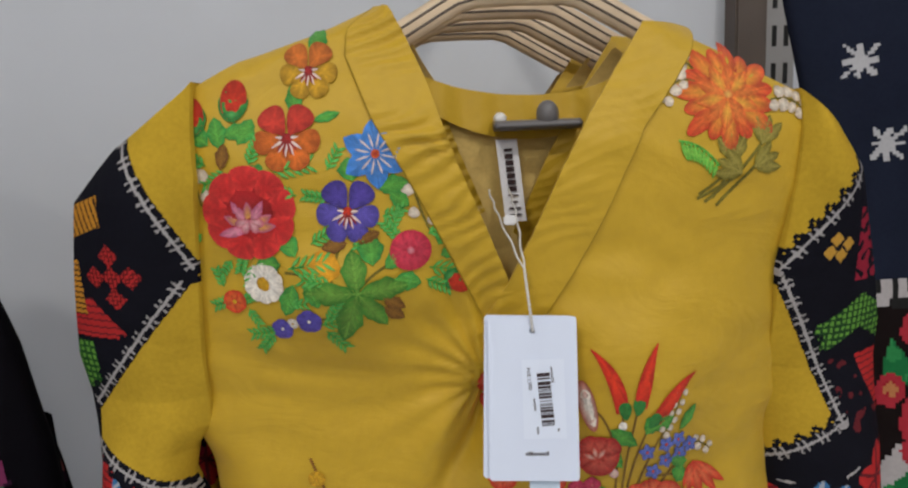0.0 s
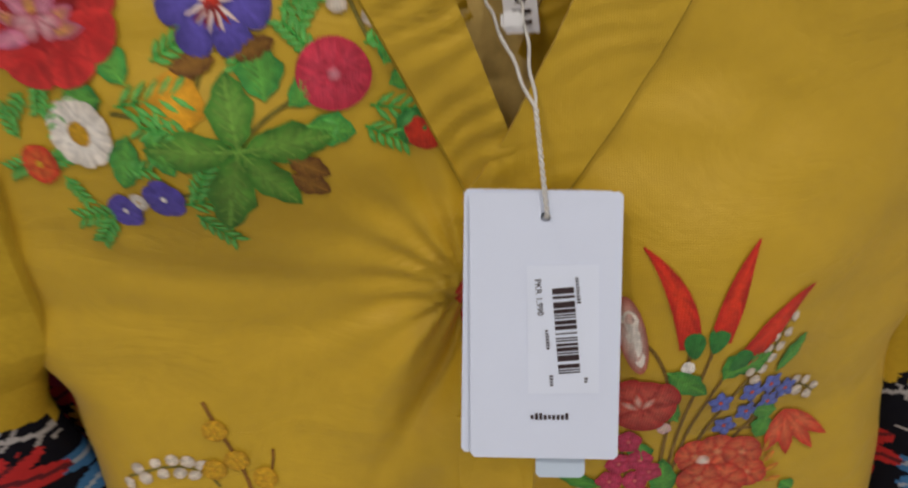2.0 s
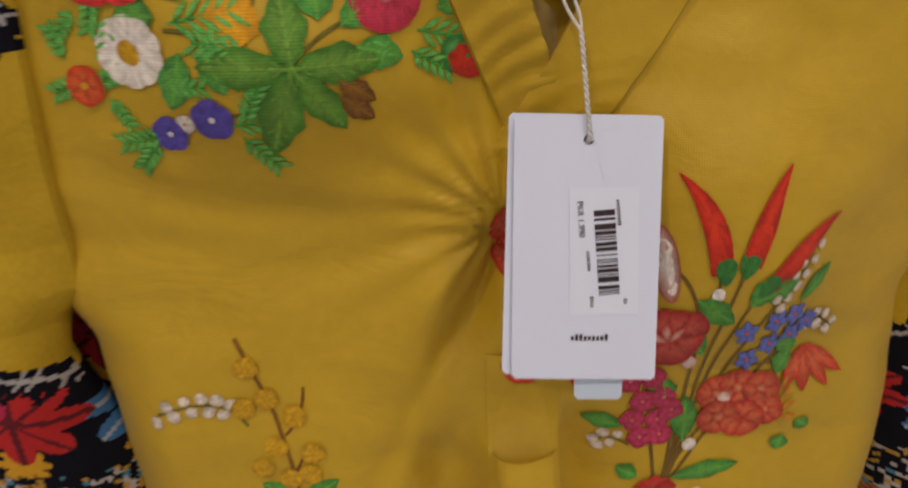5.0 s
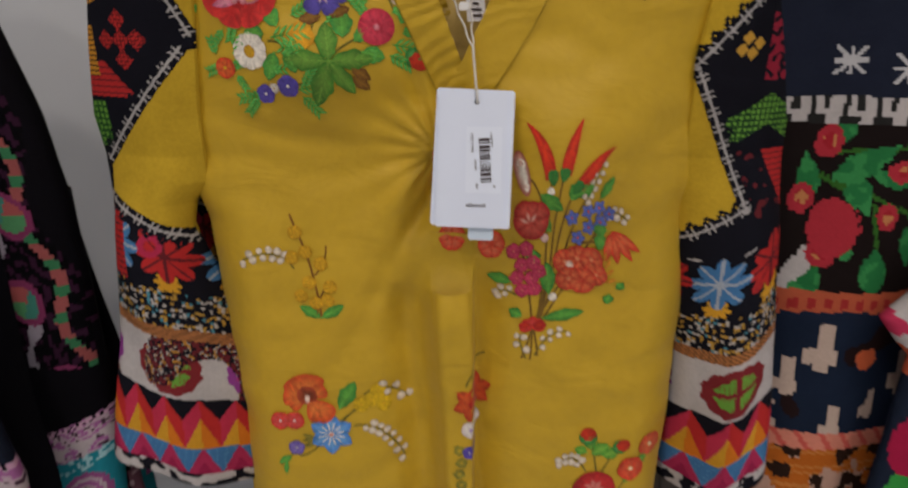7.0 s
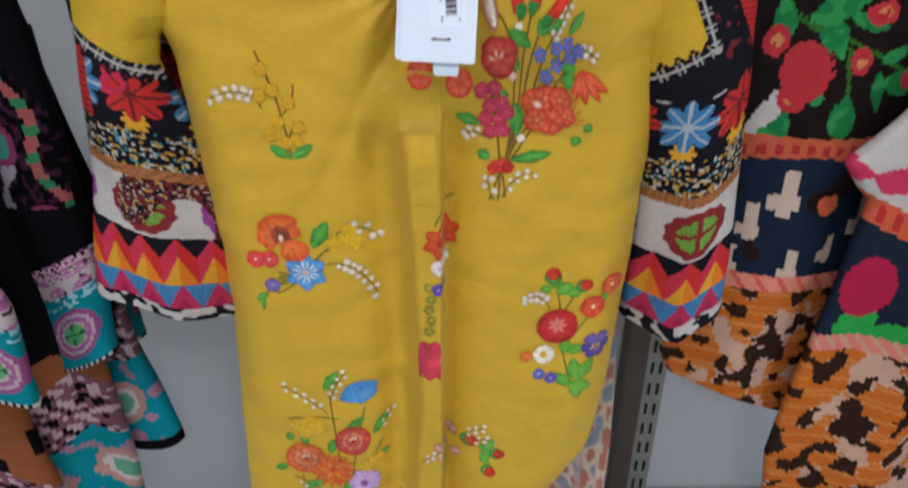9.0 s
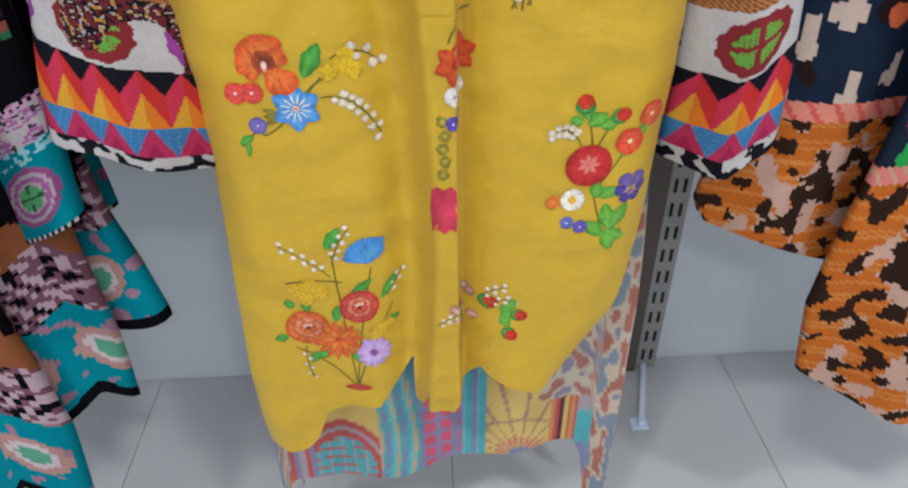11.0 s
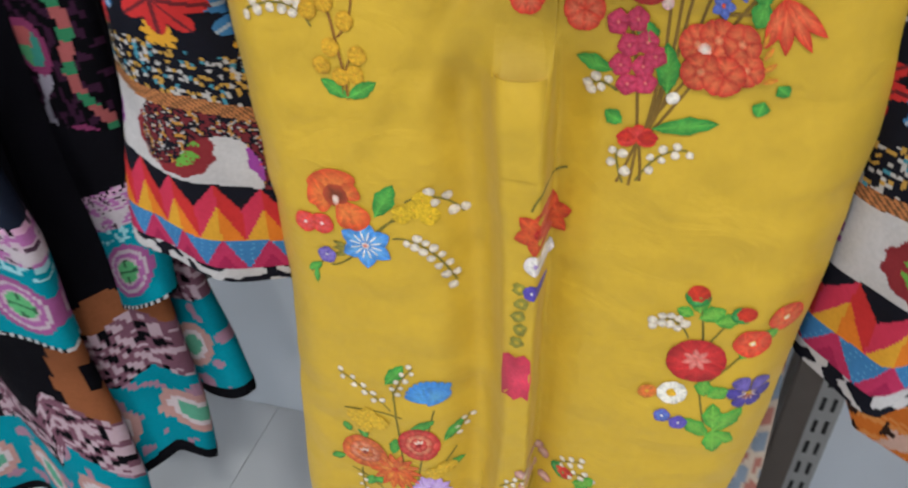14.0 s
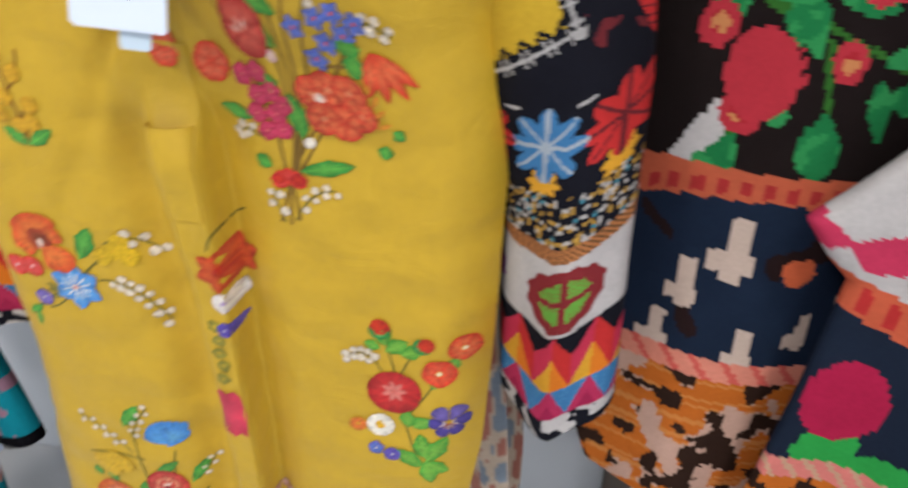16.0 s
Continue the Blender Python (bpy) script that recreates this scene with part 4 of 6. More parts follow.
bud(up_left, -0.125, 0.881, 105, 0.020, 0.016)
bud(up_left, -0.106, 0.888, 85, 0.020, 0.014)
bud(up_left, -0.003, 0.806, -42, 0.015, 0.012)

# right shoulder
SHIFT[0] = 0.0
b = Stitch(0.0004)
for i, a in enumerate(range(0, 360, 24)):
    b.petal(0.128, 0.891, a + 6, 0.029 if i % 2 else 0.024, 0.0105, (0.76, 0.32, 0.04) if i % 3 else (0.70, 0.16, 0.03), (0.62, 0.06, 0.02), 0.32)
for i, a in enumerate(range(10, 370, 36)):
    b.petal(0.128, 0.890, a, 0.017, 0.0075, (0.74, 0.38, 0.05) if i % 2 else (0.70, 0.20, 0.04), CORAL, 0.3)
b.disc(0.128, 0.891, 0.003, (0.70, 0.42, 0.10), CORAL)
up_right = b.done("orange_flower", kurta, "large orange embroidered bloom on the shoulder")
b = Stitch(0.0004)
for p in (((0.113, 0.842), (0.126, 0.850), (0.131, 0.860)), ((0.116, 0.838), (0.130, 0.848), (0.145, 0.868)), ((0.122, 0.836), (0.132, 0.846), (0.141, 0.856)), ((0.112, 0.840), (0.122, 0.844), (0.134, 0.852)), ((0.120, 0.840), (0.126, 0.848), (0.128, 0.856))):
    b.ribbon(p, 0.0017, OLIVE)
for x, z, a in ((0.130, 0.858, 95), (0.144, 0.866, 70), (0.140, 0.855, 25), (0.134, 0.852, 150)):
    for da in (-28, 0, 28):
        b.leaf(x, z, a + da, 0.015, 0.0066, (0.19, 0.16, 0.015), (0.36, 0.30, 0.06))
for k in range(9):
    b.leaf(0.103 + 0.0022 * k, 0.869 - 0.0004 * k * k * 0.45, -70 - 4 * k, 0.011 - 0.0004 * k, 0.0024, (0.10, 0.46, 0.05), (0.26, 0.56, 0.08))
b.ribbon([(0.102, 0.869), (0.114, 0.868), (0.122, 0.856)], 0.0013, (0.10, 0.42, 0.05))
b.bells((0.112, 0.898), (0.101, 0.903), (0.095, 0.888), 7, 0.0034)
b.bells((0.112, 0.905), (0.106, 0.912), (0.099, 0.905), 5, 0.0032)
b.bells((0.146, 0.886), (0.158, 0.892), (0.168, 0.882), 8, 0.0036)
b.frond(0.108, 0.912, 110, 0.011, 4)
b.done("spray", up_right, "olive buds and white bells")

# chilli bouquet under the tag
SHIFT[0], LIFTED[0] = -0.002, 1.0
b = Stitch(0.0004)
for p in (((0.072, 0.620), (0.080, 0.68), (0.0798, 0.727)), ((0.072, 0.620), (0.084, 0.68), (0.0888, 0.731)), ((0.073, 0.620), (0.086, 0.69), (0.100, 0.722)), ((0.074, 0.625), (0.09, 0.68), (0.108, 0.712)),
          ((0.074, 0.63), (0.10, 0.68), (0.132, 0.700)), ((0.07, 0.62), (0.066, 0.66), (0.060, 0.680)), ((0.072, 0.62), (0.09, 0.65), (0.100, 0.668)), ((0.078, 0.70), (0.070, 0.722), (0.064, 0.725)),
          ((0.100, 0.682), (0.118, 0.684), (0.132, 0.680)), ((0.070, 0.62), (0.066, 0.606), (0.063, 0.598)), ((0.070, 0.62), (0.070, 0.606), (0.069, 0.597)), ((0.071, 0.62), (0.074, 0.606), (0.074, 0.600))):
    b.ribbon(p, 0.0015, (0.20, 0.11, 0.015))
for x, z, a, l, w in ((0.096, 0.712, 60, 0.015, 0.012), (0.100, 0.715, 30, 0.016, 0.011), (0.120, 0.712, 55, 0.018, 0.008), (0.082, 0.690, 130, 0.018, 0.010), (0.080, 0.646, 95, 0.024, 0.011), (0.070, 0.668, 100, 0.010, 0.010),
                      (0.076, 0.628, 10, 0.030, 0.009), (0.062, 0.630, 150, 0.010, 0.008), (0.055, 0.655, 165, 0.018, 0.008), (0.122, 0.688, -120, 0.012, 0.010), (0.126, 0.690, 170, 0.012, 0.010), (0.122, 0.646, -100, 0.008, 0.008), (0.126, 0.654, -40, 0.007, 0.007), (0.072, 0.716, -30, 0.022, 0.010)):
    b.leaf(x, z, a, l, w)
b.bells((0.104, 0.704), (0.112, 0.718), (0.119, 0.736), 11, 0.0027)
b.bells((0.125, 0.700), (0.136, 0.704), (0.144, 0.695), 6, 0.0030)
b.bells((0.072, 0.600), (0.080, 0.618), (0.094, 0.618), 7, 0.0025)
b.bells((0.066, 0.598), (0.060, 0.612), (0.062, 0.616), 4, 0.0030)
b.bells((0.058, 0.645), (0.048, 0.652), (0.044, 0.644), 5, 0.0028)
b.disc(0.080, 0.718, 0.0028, CREAM, CREAM)
b.disc(0.083, 0.644, 0.0030, CREAM, (0.7, 0.6, 0.5))
b.disc(0.077, 0.686, 0.0030, (0.75, 0.60, 0.50), (0.7, 0.4, 0.4))
chilli = b.done("bouquet", kurta, "embroidered bouquet of chillies, roses and white bells")
for x0, z0, a, l, bend in ((0.0792, 0.726, 123, 0.040, -22), (0.0903, 0.729, 70, 0.036, 12), (0.1012, 0.7195, 42, 0.038, 15)):
    f = Stitch()
    p, q = x0, z0
    ang = a + bend
    outline_l, outline_r = [], []
    for i in range(9):
        k = i / 8
        w = 0.0040 * (0.75 + 0.45 * math.sin(2.2 * k + 0.4)) * (1 - k ** 2.2) + 0.0003
        ca, sa = math.cos(radians(ang)), math.sin(radians(ang))
        outline_l.append((p - sa * w, q + ca * w))
        outline_r.append((p + sa * w, q - ca * w))
        p, q, ang = p + ca * l / 8, q + sa * l / 8, ang - 2 * bend / 8
    mx, mz = (outline_l[4][0] + outline_r[4][0]) / 2, (outline_l[4][1] + outline_r[4][1]) / 2
    f.fill(mx, mz, outline_l + outline_r[::-1], (0.74, 0.05, 0.015), (0.50, 0.018, 0.01))
    f.petal(x0 - 0.005 * math.cos(radians(a)), z0 - 0.005 * math.sin(radians(a)), a + bend, 0.0105, 0.0082, (0.04, 0.22, 0.04), DEEP, 0.62)
    f.done("chilli", chilli, "red chilli with a green cap")
for x, z in ((0.098, 0.700), (0.111, 0.704), (0.120, 0.706), (0.111, 0.693), (0.121, 0.696), (0.102, 0.686), (0.129, 0.701)):
    flower(chilli, "blue_flower", x, z, 0.0058, 5, (0.14, 0.20, 0.58), (0.08, 0.12, 0.46), CORAL, SCARLET, 0.17, 90 + 40 * math.sin(x * 900), 0.2, 0.0042)
for x, z in ((0.055, 0.676), (0.064, 0.678), (0.061, 0.667), (0.069, 0.669), (0.058, 0.658), (0.068, 0.658), (0.073, 0.663), (0.062, 0.649), (0.070, 0.650)):
    flower(chilli, "pink_flower", x, z, 0.0056, 5, (0.62, 0.06, 0.14), (0.45, 0.02, 0.06), (0.7, 0.25, 0.2), ROSE, 0.18, 60 + 50 * math.sin(z * 900), 0.3)
f = Stitch()
for a, l, w in ((90, 0.013, 0.012), (140, 0.015, 0.012), (40, 0.015, 0.012), (200, 0.014, 0.012), (-20, 0.013, 0.012), (-70, 0.014, 0.011), (-110, 0.014, 0.011)):
    f.petal(0.067, 0.698, a, l, w, (0.70, 0.12, 0.08), CRIMSON, 1.0)
for a in (60, 110, 160):
    f.petal(0.066, 0.695, a, 0.010, 0.004, (0.80, 0.50, 0.42), SCARLET, 0.3)
f.done("rose", chilli, "red rose with pale petal edges")
f = Stitch()
for x, z, r in ((0.091, 0.670, 0.0085), (0.100, 0.672, 0.0090), (0.110, 0.671, 0.0085), (0.093, 0.658, 0.0090), (0.103, 0.656, 0.0095), (0.112, 0.660, 0.0080)):
    for a in range(0, 360, 72):
        f.petal(x, z, a + x * 5000, r, r * 0.95, (0.72, 0.16, 0.06), (0.54, 0.03, 0.015), 1.0)
    f.disc(x, z, r * 0.30, (0.76, 0.30, 0.14), SCARLET)
f.disc(0.094, 0.668, 0.003, CREAM, (0.75, 0.3, 0.2))
for k in range(4):
    f.petal(0.119, 0.655 + 0.005 * k, 20 + 15 * k, 0.007, 0.0024, SUN, CORAL, 0.3, 8)
f.done("double_rose", chilli, "double scarlet rose")
f = Stitch()
for a in (-95, -65, -40, -118):
    f.petal(0.130, 0.689, a, 0.022, 0.0075, (0.74, 0.16, 0.06), SCARLET, 0.2)
f.done("tulip", chilli, "hanging red tulip")
f = Stitch()
f.petal(0.0625, 0.714, 108, 0.030, 0.0115, (0.80, 0.72, 0.66), (0.42, 0.10, 0.06), 0.35)
f.petal(0.0622, 0.717, 109, 0.022, 0.0080, (0.85, 0.80, 0.74), (0.80, 0.72, 0.66), 0.5)
f.done("calla", chilli, "white calla lily outlined in red")
f = Stitch()
for a in (0, 45, 90, 135, 180):
    f.petal(0.070, 0.621, a, 0.009, 0.007, (0.68, 0.06, 0.06), SCARLET, 0.4)
f.petal(0.070, 0.623, 180, 0.010, 0.008, SCARLET, CRIMSON, 0.2)
f.petal(0.070, 0.623, 0, 0.010, 0.008, SCARLET, CRIMSON, 0.2)
f.done("red_tulip", chilli)
for x, z in ((0.014, 0.684), (0.040, 0.680), (0.012, 0.722), (0.010, 0.735)):
    f = Stitch()
    for a in range(0, 360, 60):
        f.petal(x, z, a, 0.009, 0.008, (0.70, 0.16, 0.08), SCARLET, 0.9)
    f.done("red_flower", chilli, "half-hidden red flower at the gathers")

# yellow sprig
SHIFT[0], LIFTED[0] = 0.0, 0.0
b = Stitch(0.0004)
b.ribbon([(-0.077, 0.628), (-0.078, 0.66), (-0.095, 0.702)], 0.0016, (0.24, 0.10, 0.012))
b.ribbon([(-0.080, 0.630), (-0.079, 0.645), (-0.070, 0.655)], 0.0012, (0.24, 0.10, 0.012))
b.ribbon([(-0.080, 0.660), (-0.072, 0.668), (-0.072, 0.680)], 0.0012, (0.24, 0.10, 0.012))
b.leaf(-0.077, 0.629, 150, 0.017, 0.008)
b.leaf(-0.077, 0.629, 32, 0.019, 0.008)
b.bells((-0.094, 0.664), (-0.104, 0.682), (-0.128, 0.670), 10, 0.0030)
sprig = b.done("sprig", kurta, "small sprig of golden blossom and white bells")
for x, z in ((-0.092, 0.690), (-0.086, 0.676), (-0.095, 0.672), (-0.076, 0.668), (-0.084, 0.655), (-0.070, 0.652), (-0.090, 0.645), (-0.080, 0.640), (-0.072, 0.642)):
    flower(sprig, "golden_blossom", x, z, 0.0046, 5, (0.62, 0.36, 0.016), (0.54, 0.27, 0.010), (0.42, 0.15, 0.01), SUN, 0.14, x * 9000, 0.9)

# star bouquet on the lower left
b = Stitch(0.0004)
for p in (((-0.074, 0.539), (-0.06, 0.556), (-0.044, 0.571)), ((-0.070, 0.545), (-0.062, 0.556), (-0.050, 0.560)), ((-0.074, 0.539), (-0.098, 0.530), (-0.112, 0.512)), ((-0.074, 0.539), (-0.09, 0.520), (-0.098, 0.520))):
    b.ribbon(p, 0.0012, OLIVE)
b.leaf(-0.068, 0.558, 62, 0.026, 0.012)
b.leaf(-0.104, 0.520, 215, 0.012, 0.006)
b.leaf(-0.108, 0.516, 265, 0.012, 0.004)
for a in (160, 185, 215):
    b.leaf(-0.084, 0.534, a, 0.012, 0.004, OLIVE, (0.3, 0.25, 0.04))
b.bells((-0.058, 0.545), (-0.036, 0.552), (-0.022, 0.516), 13, 0.0032)
b.bells((-0.050, 0.570), (-0.034, 0.582), (-0.019, 0.562), 6, 0.0034)
star_b = b.done("bouquet", kurta, "embroidered bouquet with a poppy and a blue star flower")
flower(star_b, "star_flower", -0.074, 0.539, 0.0165, 6, (0.16, 0.40, 0.72), SKY, SCARLET, CREAM, 0.14, 90, 0.25, 0.0120, CREAM, "blue star flower")
f = Stitch()
for a, l, w in ((120, 0.019, 0.018), (80, 0.019, 0.018), (165, 0.017, 0.016), (200, 0.014, 0.012), (30, 0.015, 0.012), (-45, 0.024, 0.014), (-65, 0.020, 0.012)):
    f.petal(-0.090, 0.568, a, l, w, (0.74, 0.20, 0.04), (0.64, 0.07, 0.015), 1.0)
f.disc(-0.090, 0.570, 0.0075, (0.10, 0.03, 0.01), (0.45, 0.06, 0.02))
f.petal(-0.090, 0.563, 90, 0.009, 0.006, CREAM, CORAL, 0.4)
f.done("poppy", star_b, "orange-red poppy")
for x in (-0.110, -0.100):
    flower(star_b, "small_flower", x, 0.550, 0.0070, 5, (0.65, 0.08, 0.08), SCARLET, CREAM, ROSE, 0.22)
flower(star_b, "viola", -0.100, 0.527, 0.0060, 5, (0.28, 0.20, 0.55), VIOLET, CREAM, CREAM, 0.15, 90, 0.35)
for x, z in ((-0.045, 0.566), (-0.052, 0.562), (-0.040, 0.572), (-0.036, 0.562)):
    flower(star_b, "golden_blossom", x, z, 0.0055, 5, (0.66, 0.42, 0.012), (0.60, 0.38, 0.01), SUN, SUN, 0.16, x * 9000, 0.9)

# basket bouquet near the left hem
b = Stitch(0.0004)
for p in (((-0.054, 0.292), (-0.05, 0.34), (-0.036, 0.41)), ((-0.054, 0.292), (-0.06, 0.36), (-0.064, 0.43)), ((-0.054, 0.292), (-0.04, 0.34), (-0.022, 0.37)), ((-0.056, 0.292), (-0.075, 0.32), (-0.10, 0.335)), ((-0.058, 0.40), (-0.08, 0.405), (-0.10, 0.40))):
    b.ribbon(p, 0.0013, OLIVE)
b.leaf(-0.068, 0.430, 55, 0.021, 0.010)
for x, z, a, l in ((-0.054, 0.385, 40, 0.024), (-0.030, 0.378, 60, 0.024), (-0.098, 0.375, 110, 0.010), (-0.070, 0.330, 200, 0.018), (-0.050, 0.318, 110, 0.014), (-0.084, 0.330, 250, 0.014), (-0.104, 0.348, 200, 0.012), (-0.066, 0.362, 80, 0.016), (-0.086, 0.372, 100, 0.014), (-0.030, 0.352, 20, 0.014)):
    b.leaf(x, z, a, l, 0.008)
b.bells((-0.064, 0.415), (-0.062, 0.430), (-0.050, 0.446), 8, 0.0026)
b.bells((-0.066, 0.405), (-0.078, 0.420), (-0.102, 0.432), 9, 0.0028)
b.bells((-0.092, 0.336), (-0.094, 0.318), (-0.090, 0.300), 6, 0.0022)
b.bells((-0.026, 0.38), (-0.018, 0.39), (-0.014, 0.40), 5, 0.0024)
b.petal(-0.066, 0.289, 0, 0.024, 0.008, (0.52, 0.06, 0.03), CRIMSON, 0.2)
low_left = b.done("bouquet", kurta, "embroidered bouquet of orange roses near the hem")
f = Stitch()
for a in range(0, 360, 40):
    f.petal(-0.036, 0.418, 60 + a * 0.35, 0.020, 0.008, (0.10, 0.34, 0.66), SKY, 0.4)
f.petal(-0.040, 0.414, 60, 0.020, 0.016, (0.14, 0.40, 0.70), SKY, 0.8)
f.done("cornflower", low_left, "blue cornflower")
for x, z, r, c1, c2 in ((-0.047, 0.375, 0.0150, (0.70, 0.14, 0.10), CRIMSON), (-0.088, 0.356, 0.0175, (0.74, 0.22, 0.04), (0.50, 0.07, 0.015))):
    f = Stitch()
    for k, (rr, n) in enumerate(((1.0, 7), (0.70, 6), (0.42, 5))):
        for i in range(n):
            f.petal(x, z, 360 * i / n + 23 * k, r * rr, r * rr * 0.85, c1 if k != 1 else (0.78, 0.36, 0.20), c2, 1.0)
    for a in (70, 110, 150):
        f.petal(x + 0.001, z, a, r * 0.40, r * 0.16, CREAM, (0.6, 0.2, 0.1), 0.3, 8)
    f.disc(x, z, r * 0.16, (0.16, 0.02, 0.02), c2)
    f.done("rose", low_left, "shaded red-orange rose")
f = Stitch()
for k, (rr, n) in enumerate(((1.0, 15), (0.72, 11))):
    for i in range(n):
        f.petal(-0.066, 0.342, 360 * i / n + 11 * k, 0.0205 * rr, 0.0062, (0.74, 0.30, 0.04) if i % 2 else (0.70, 0.16, 0.03), (0.60, 0.08, 0.015), 0.25)
f.disc(-0.066, 0.343, 0.003, (0.50, 0.05, 0.01), SCARLET)
f.done("dahlia", low_left, "orange dahlia with narrow petals")
for x, z in ((-0.082, 0.398), (-0.092, 0.394), (-0.074, 0.392), (-0.086, 0.386), (-0.028, 0.352), (-0.036, 0.346)):
    flower(low_left, "golden_blossom", x, z, 0.0065, 5, (0.64, 0.40, 0.02), (0.58, 0.34, 0.012), SUN, SUN, 0.16, x * 9000, 0.9)
flower(low_left, "aster", -0.039, 0.328, 0.0150, 12, (0.56, 0.40, 0.66), LILAC, (0.12, 0.04, 0.16), (0.3, 0.12, 0.34), 0.24, 90, 0.3, 0.008)

# right bouquet
b = Stitch(0.0004)
for p in (((0.135, 0.430), (0.125, 0.46), (0.120, 0.49)), ((0.122, 0.49), (0.118, 0.52), (0.113, 0.535)), ((0.122, 0.50), (0.13, 0.52), (0.136, 0.526)), ((0.126, 0.47), (0.14, 0.49), (0.148, 0.508)), ((0.134, 0.434), (0.124, 0.445), (0.112, 0.442))):
    b.ribbon(p, 0.0013, OLIVE)
for x, z, a, l, w in ((0.115, 0.524, 100, 0.013, 0.010), (0.115, 0.520, 30, 0.015, 0.011), (0.124, 0.518, 20, 0.013, 0.010), (0.112, 0.522, 160, 0.010, 0.008), (0.138, 0.436, 100, 0.022, 0.012), (0.138, 0.434, 60, 0.026, 0.012), (0.136, 0.430, 140, 0.022, 0.011),
                      (0.138, 0.436, -80, 0.020, 0.012), (0.138, 0.434, -30, 0.016, 0.010), (0.142, 0.494, 70, 0.014, 0.009), (0.128, 0.462, 100, 0.014, 0.010), (0.130, 0.462, 40, 0.014, 0.010), (0.150, 0.506, 60, 0.014, 0.008)):
    b.leaf(x, z, a, l, w, (0.05, 0.30, 0.03), (0.20, 0.48, 0.06))
b.bells((0.112, 0.505), (0.104, 0.524), (0.090, 0.512), 9, 0.0032)
right_b = b.done("bouquet", kurta, "embroidered bouquet with a red rose and buds")
f = Stitch()
for i in range(9):
    f.petal(0.119, 0.489, 40 * i, 0.0165, 0.0125, (0.62, 0.03, 0.03), CRIMSON, 1.0)
for i in range(7):
    f.petal(0.119, 0.490, 51 * i, 0.0085, 0.004, (0.70, 0.24, 0.20), (0.62, 0.12, 0.10), 0.3)
f.done("rose", right_b, "red rose with a pink heart")
bud(right_b, 0.112, 0.529, 88, 0.013, 0.013)
bud(right_b, 0.132, 0.523, 30, 0.013, 0.011)
flower(right_b, "red_flower", 0.146, 0.506, 0.010, 5, (0.70, 0.10, 0.04), SCARLET, CREAM, SUN, 0.22)
flower(right_b, "red_flower", 0.160, 0.524, 0.009, 5, (0.70, 0.16, 0.05), SCARLET, CREAM, SUN, 0.22)
flower(right_b, "daisy", 0.110, 0.462, 0.0088, 9, CREAM, (0.75, 0.68, 0.58), SUN, SUN, 0.36)
flower(right_b, "small_flower", 0.096, 0.461, 0.0055, 5, CORAL, (0.6, 0.2, 0.02), SUN, SUN, 0.2)
pansy(right_b, 0.152, 0.469, 0.0125, (0.20, 0.14, 0.50), VIOLET, SUN, 0, "violet pansy")
flower(right_b, "viola", 0.117, 0.440, 0.0055, 5, (0.14, 0.10, 0.45), VIOLET, CREAM, CREAM, 0.15, 90, 0.35)
flower(right_b, "viola", 0.107, 0.444, 0.0050, 5, (0.10, 0.20, 0.50), VIOLET, CREAM, CREAM, 0.15, 90, 0.35)

# flowers round the centre pleat
b = Stitch(0.0004)
b.ribbon([(0.022, 0.582), (0.026, 0.596), (0.036, 0.598)], 0.0013, OLIVE)
for k in range(5):
    b.disc(0.018 + 0.0015 * (k % 2), 0.531 - 0.0095 * k, 0.0042, (0.30, 0.27, 0.04), (0.22, 0.19, 0.02), 0.2)
    b.disc(0.018 + 0.0015 * (k % 2), 0.531 - 0.0095 * k, 0.0022, (0.50, 0.34, 0.02), (0.45, 0.30, 0.02), 0.2)
b.bells((0.012, 0.357), (0.018, 0.362), (0.030, 0.368), 6, 0.0022)
b.bells((0.046, 0.372), (0.054, 0.384), (0.066, 0.386), 6, 0.0026)
b.bells((0.052, 0.368), (0.062, 0.376), (0.072, 0.374), 5, 0.0026)
for x, z, a in ((0.060, 0.364, 20), (0.062, 0.362, -20), (0.062, 0.360, -60), (0.066, 0.364, 60)):
    b.leaf(x, z, a, 0.013, 0.009, (0.05, 0.32, 0.03), (0.20, 0.48, 0.06))
for x, z in ((0.030, 0.362), (0.038, 0.374), (0.040, 0.352), (0.034, 0.380), (0.026, 0.372)):
    b.disc(x, z, 0.0045, (0.66, 0.42, 0.36), (0.40, 0.16, 0.12), 0.25)
pleat_b = b.done("bouquet", kurta, "embroidery crossing the folded centre pleat")
bud(pleat_b, 0.045, 0.369, 10, 0.015, 0.013)
bud(pleat_b, 0.070, 0.361, -10, 0.013, 0.011)
bud(pleat_b, 0.064, 0.346, -35, 0.013, 0.011)
flower(pleat_b, "maple_flower", 0.027, 0.569, 0.0145, 6, (0.62, 0.10, 0.02), (0.48, 0.04, 0.01), SCARLET, CRIMSON, 0.2, 80, 0.2, 0.010)
flower(pleat_b, "small_flower", 0.026, 0.548, 0.0065, 5, CREAM, (0.7, 0.6, 0.6), LILAC, LILAC, 0.2)
flower(pleat_b, "viola", 0.025, 0.530, 0.0050, 5, VIOLET, VIOLET, CREAM, CREAM, 0.15, 90, 0.35)
f = Stitch()
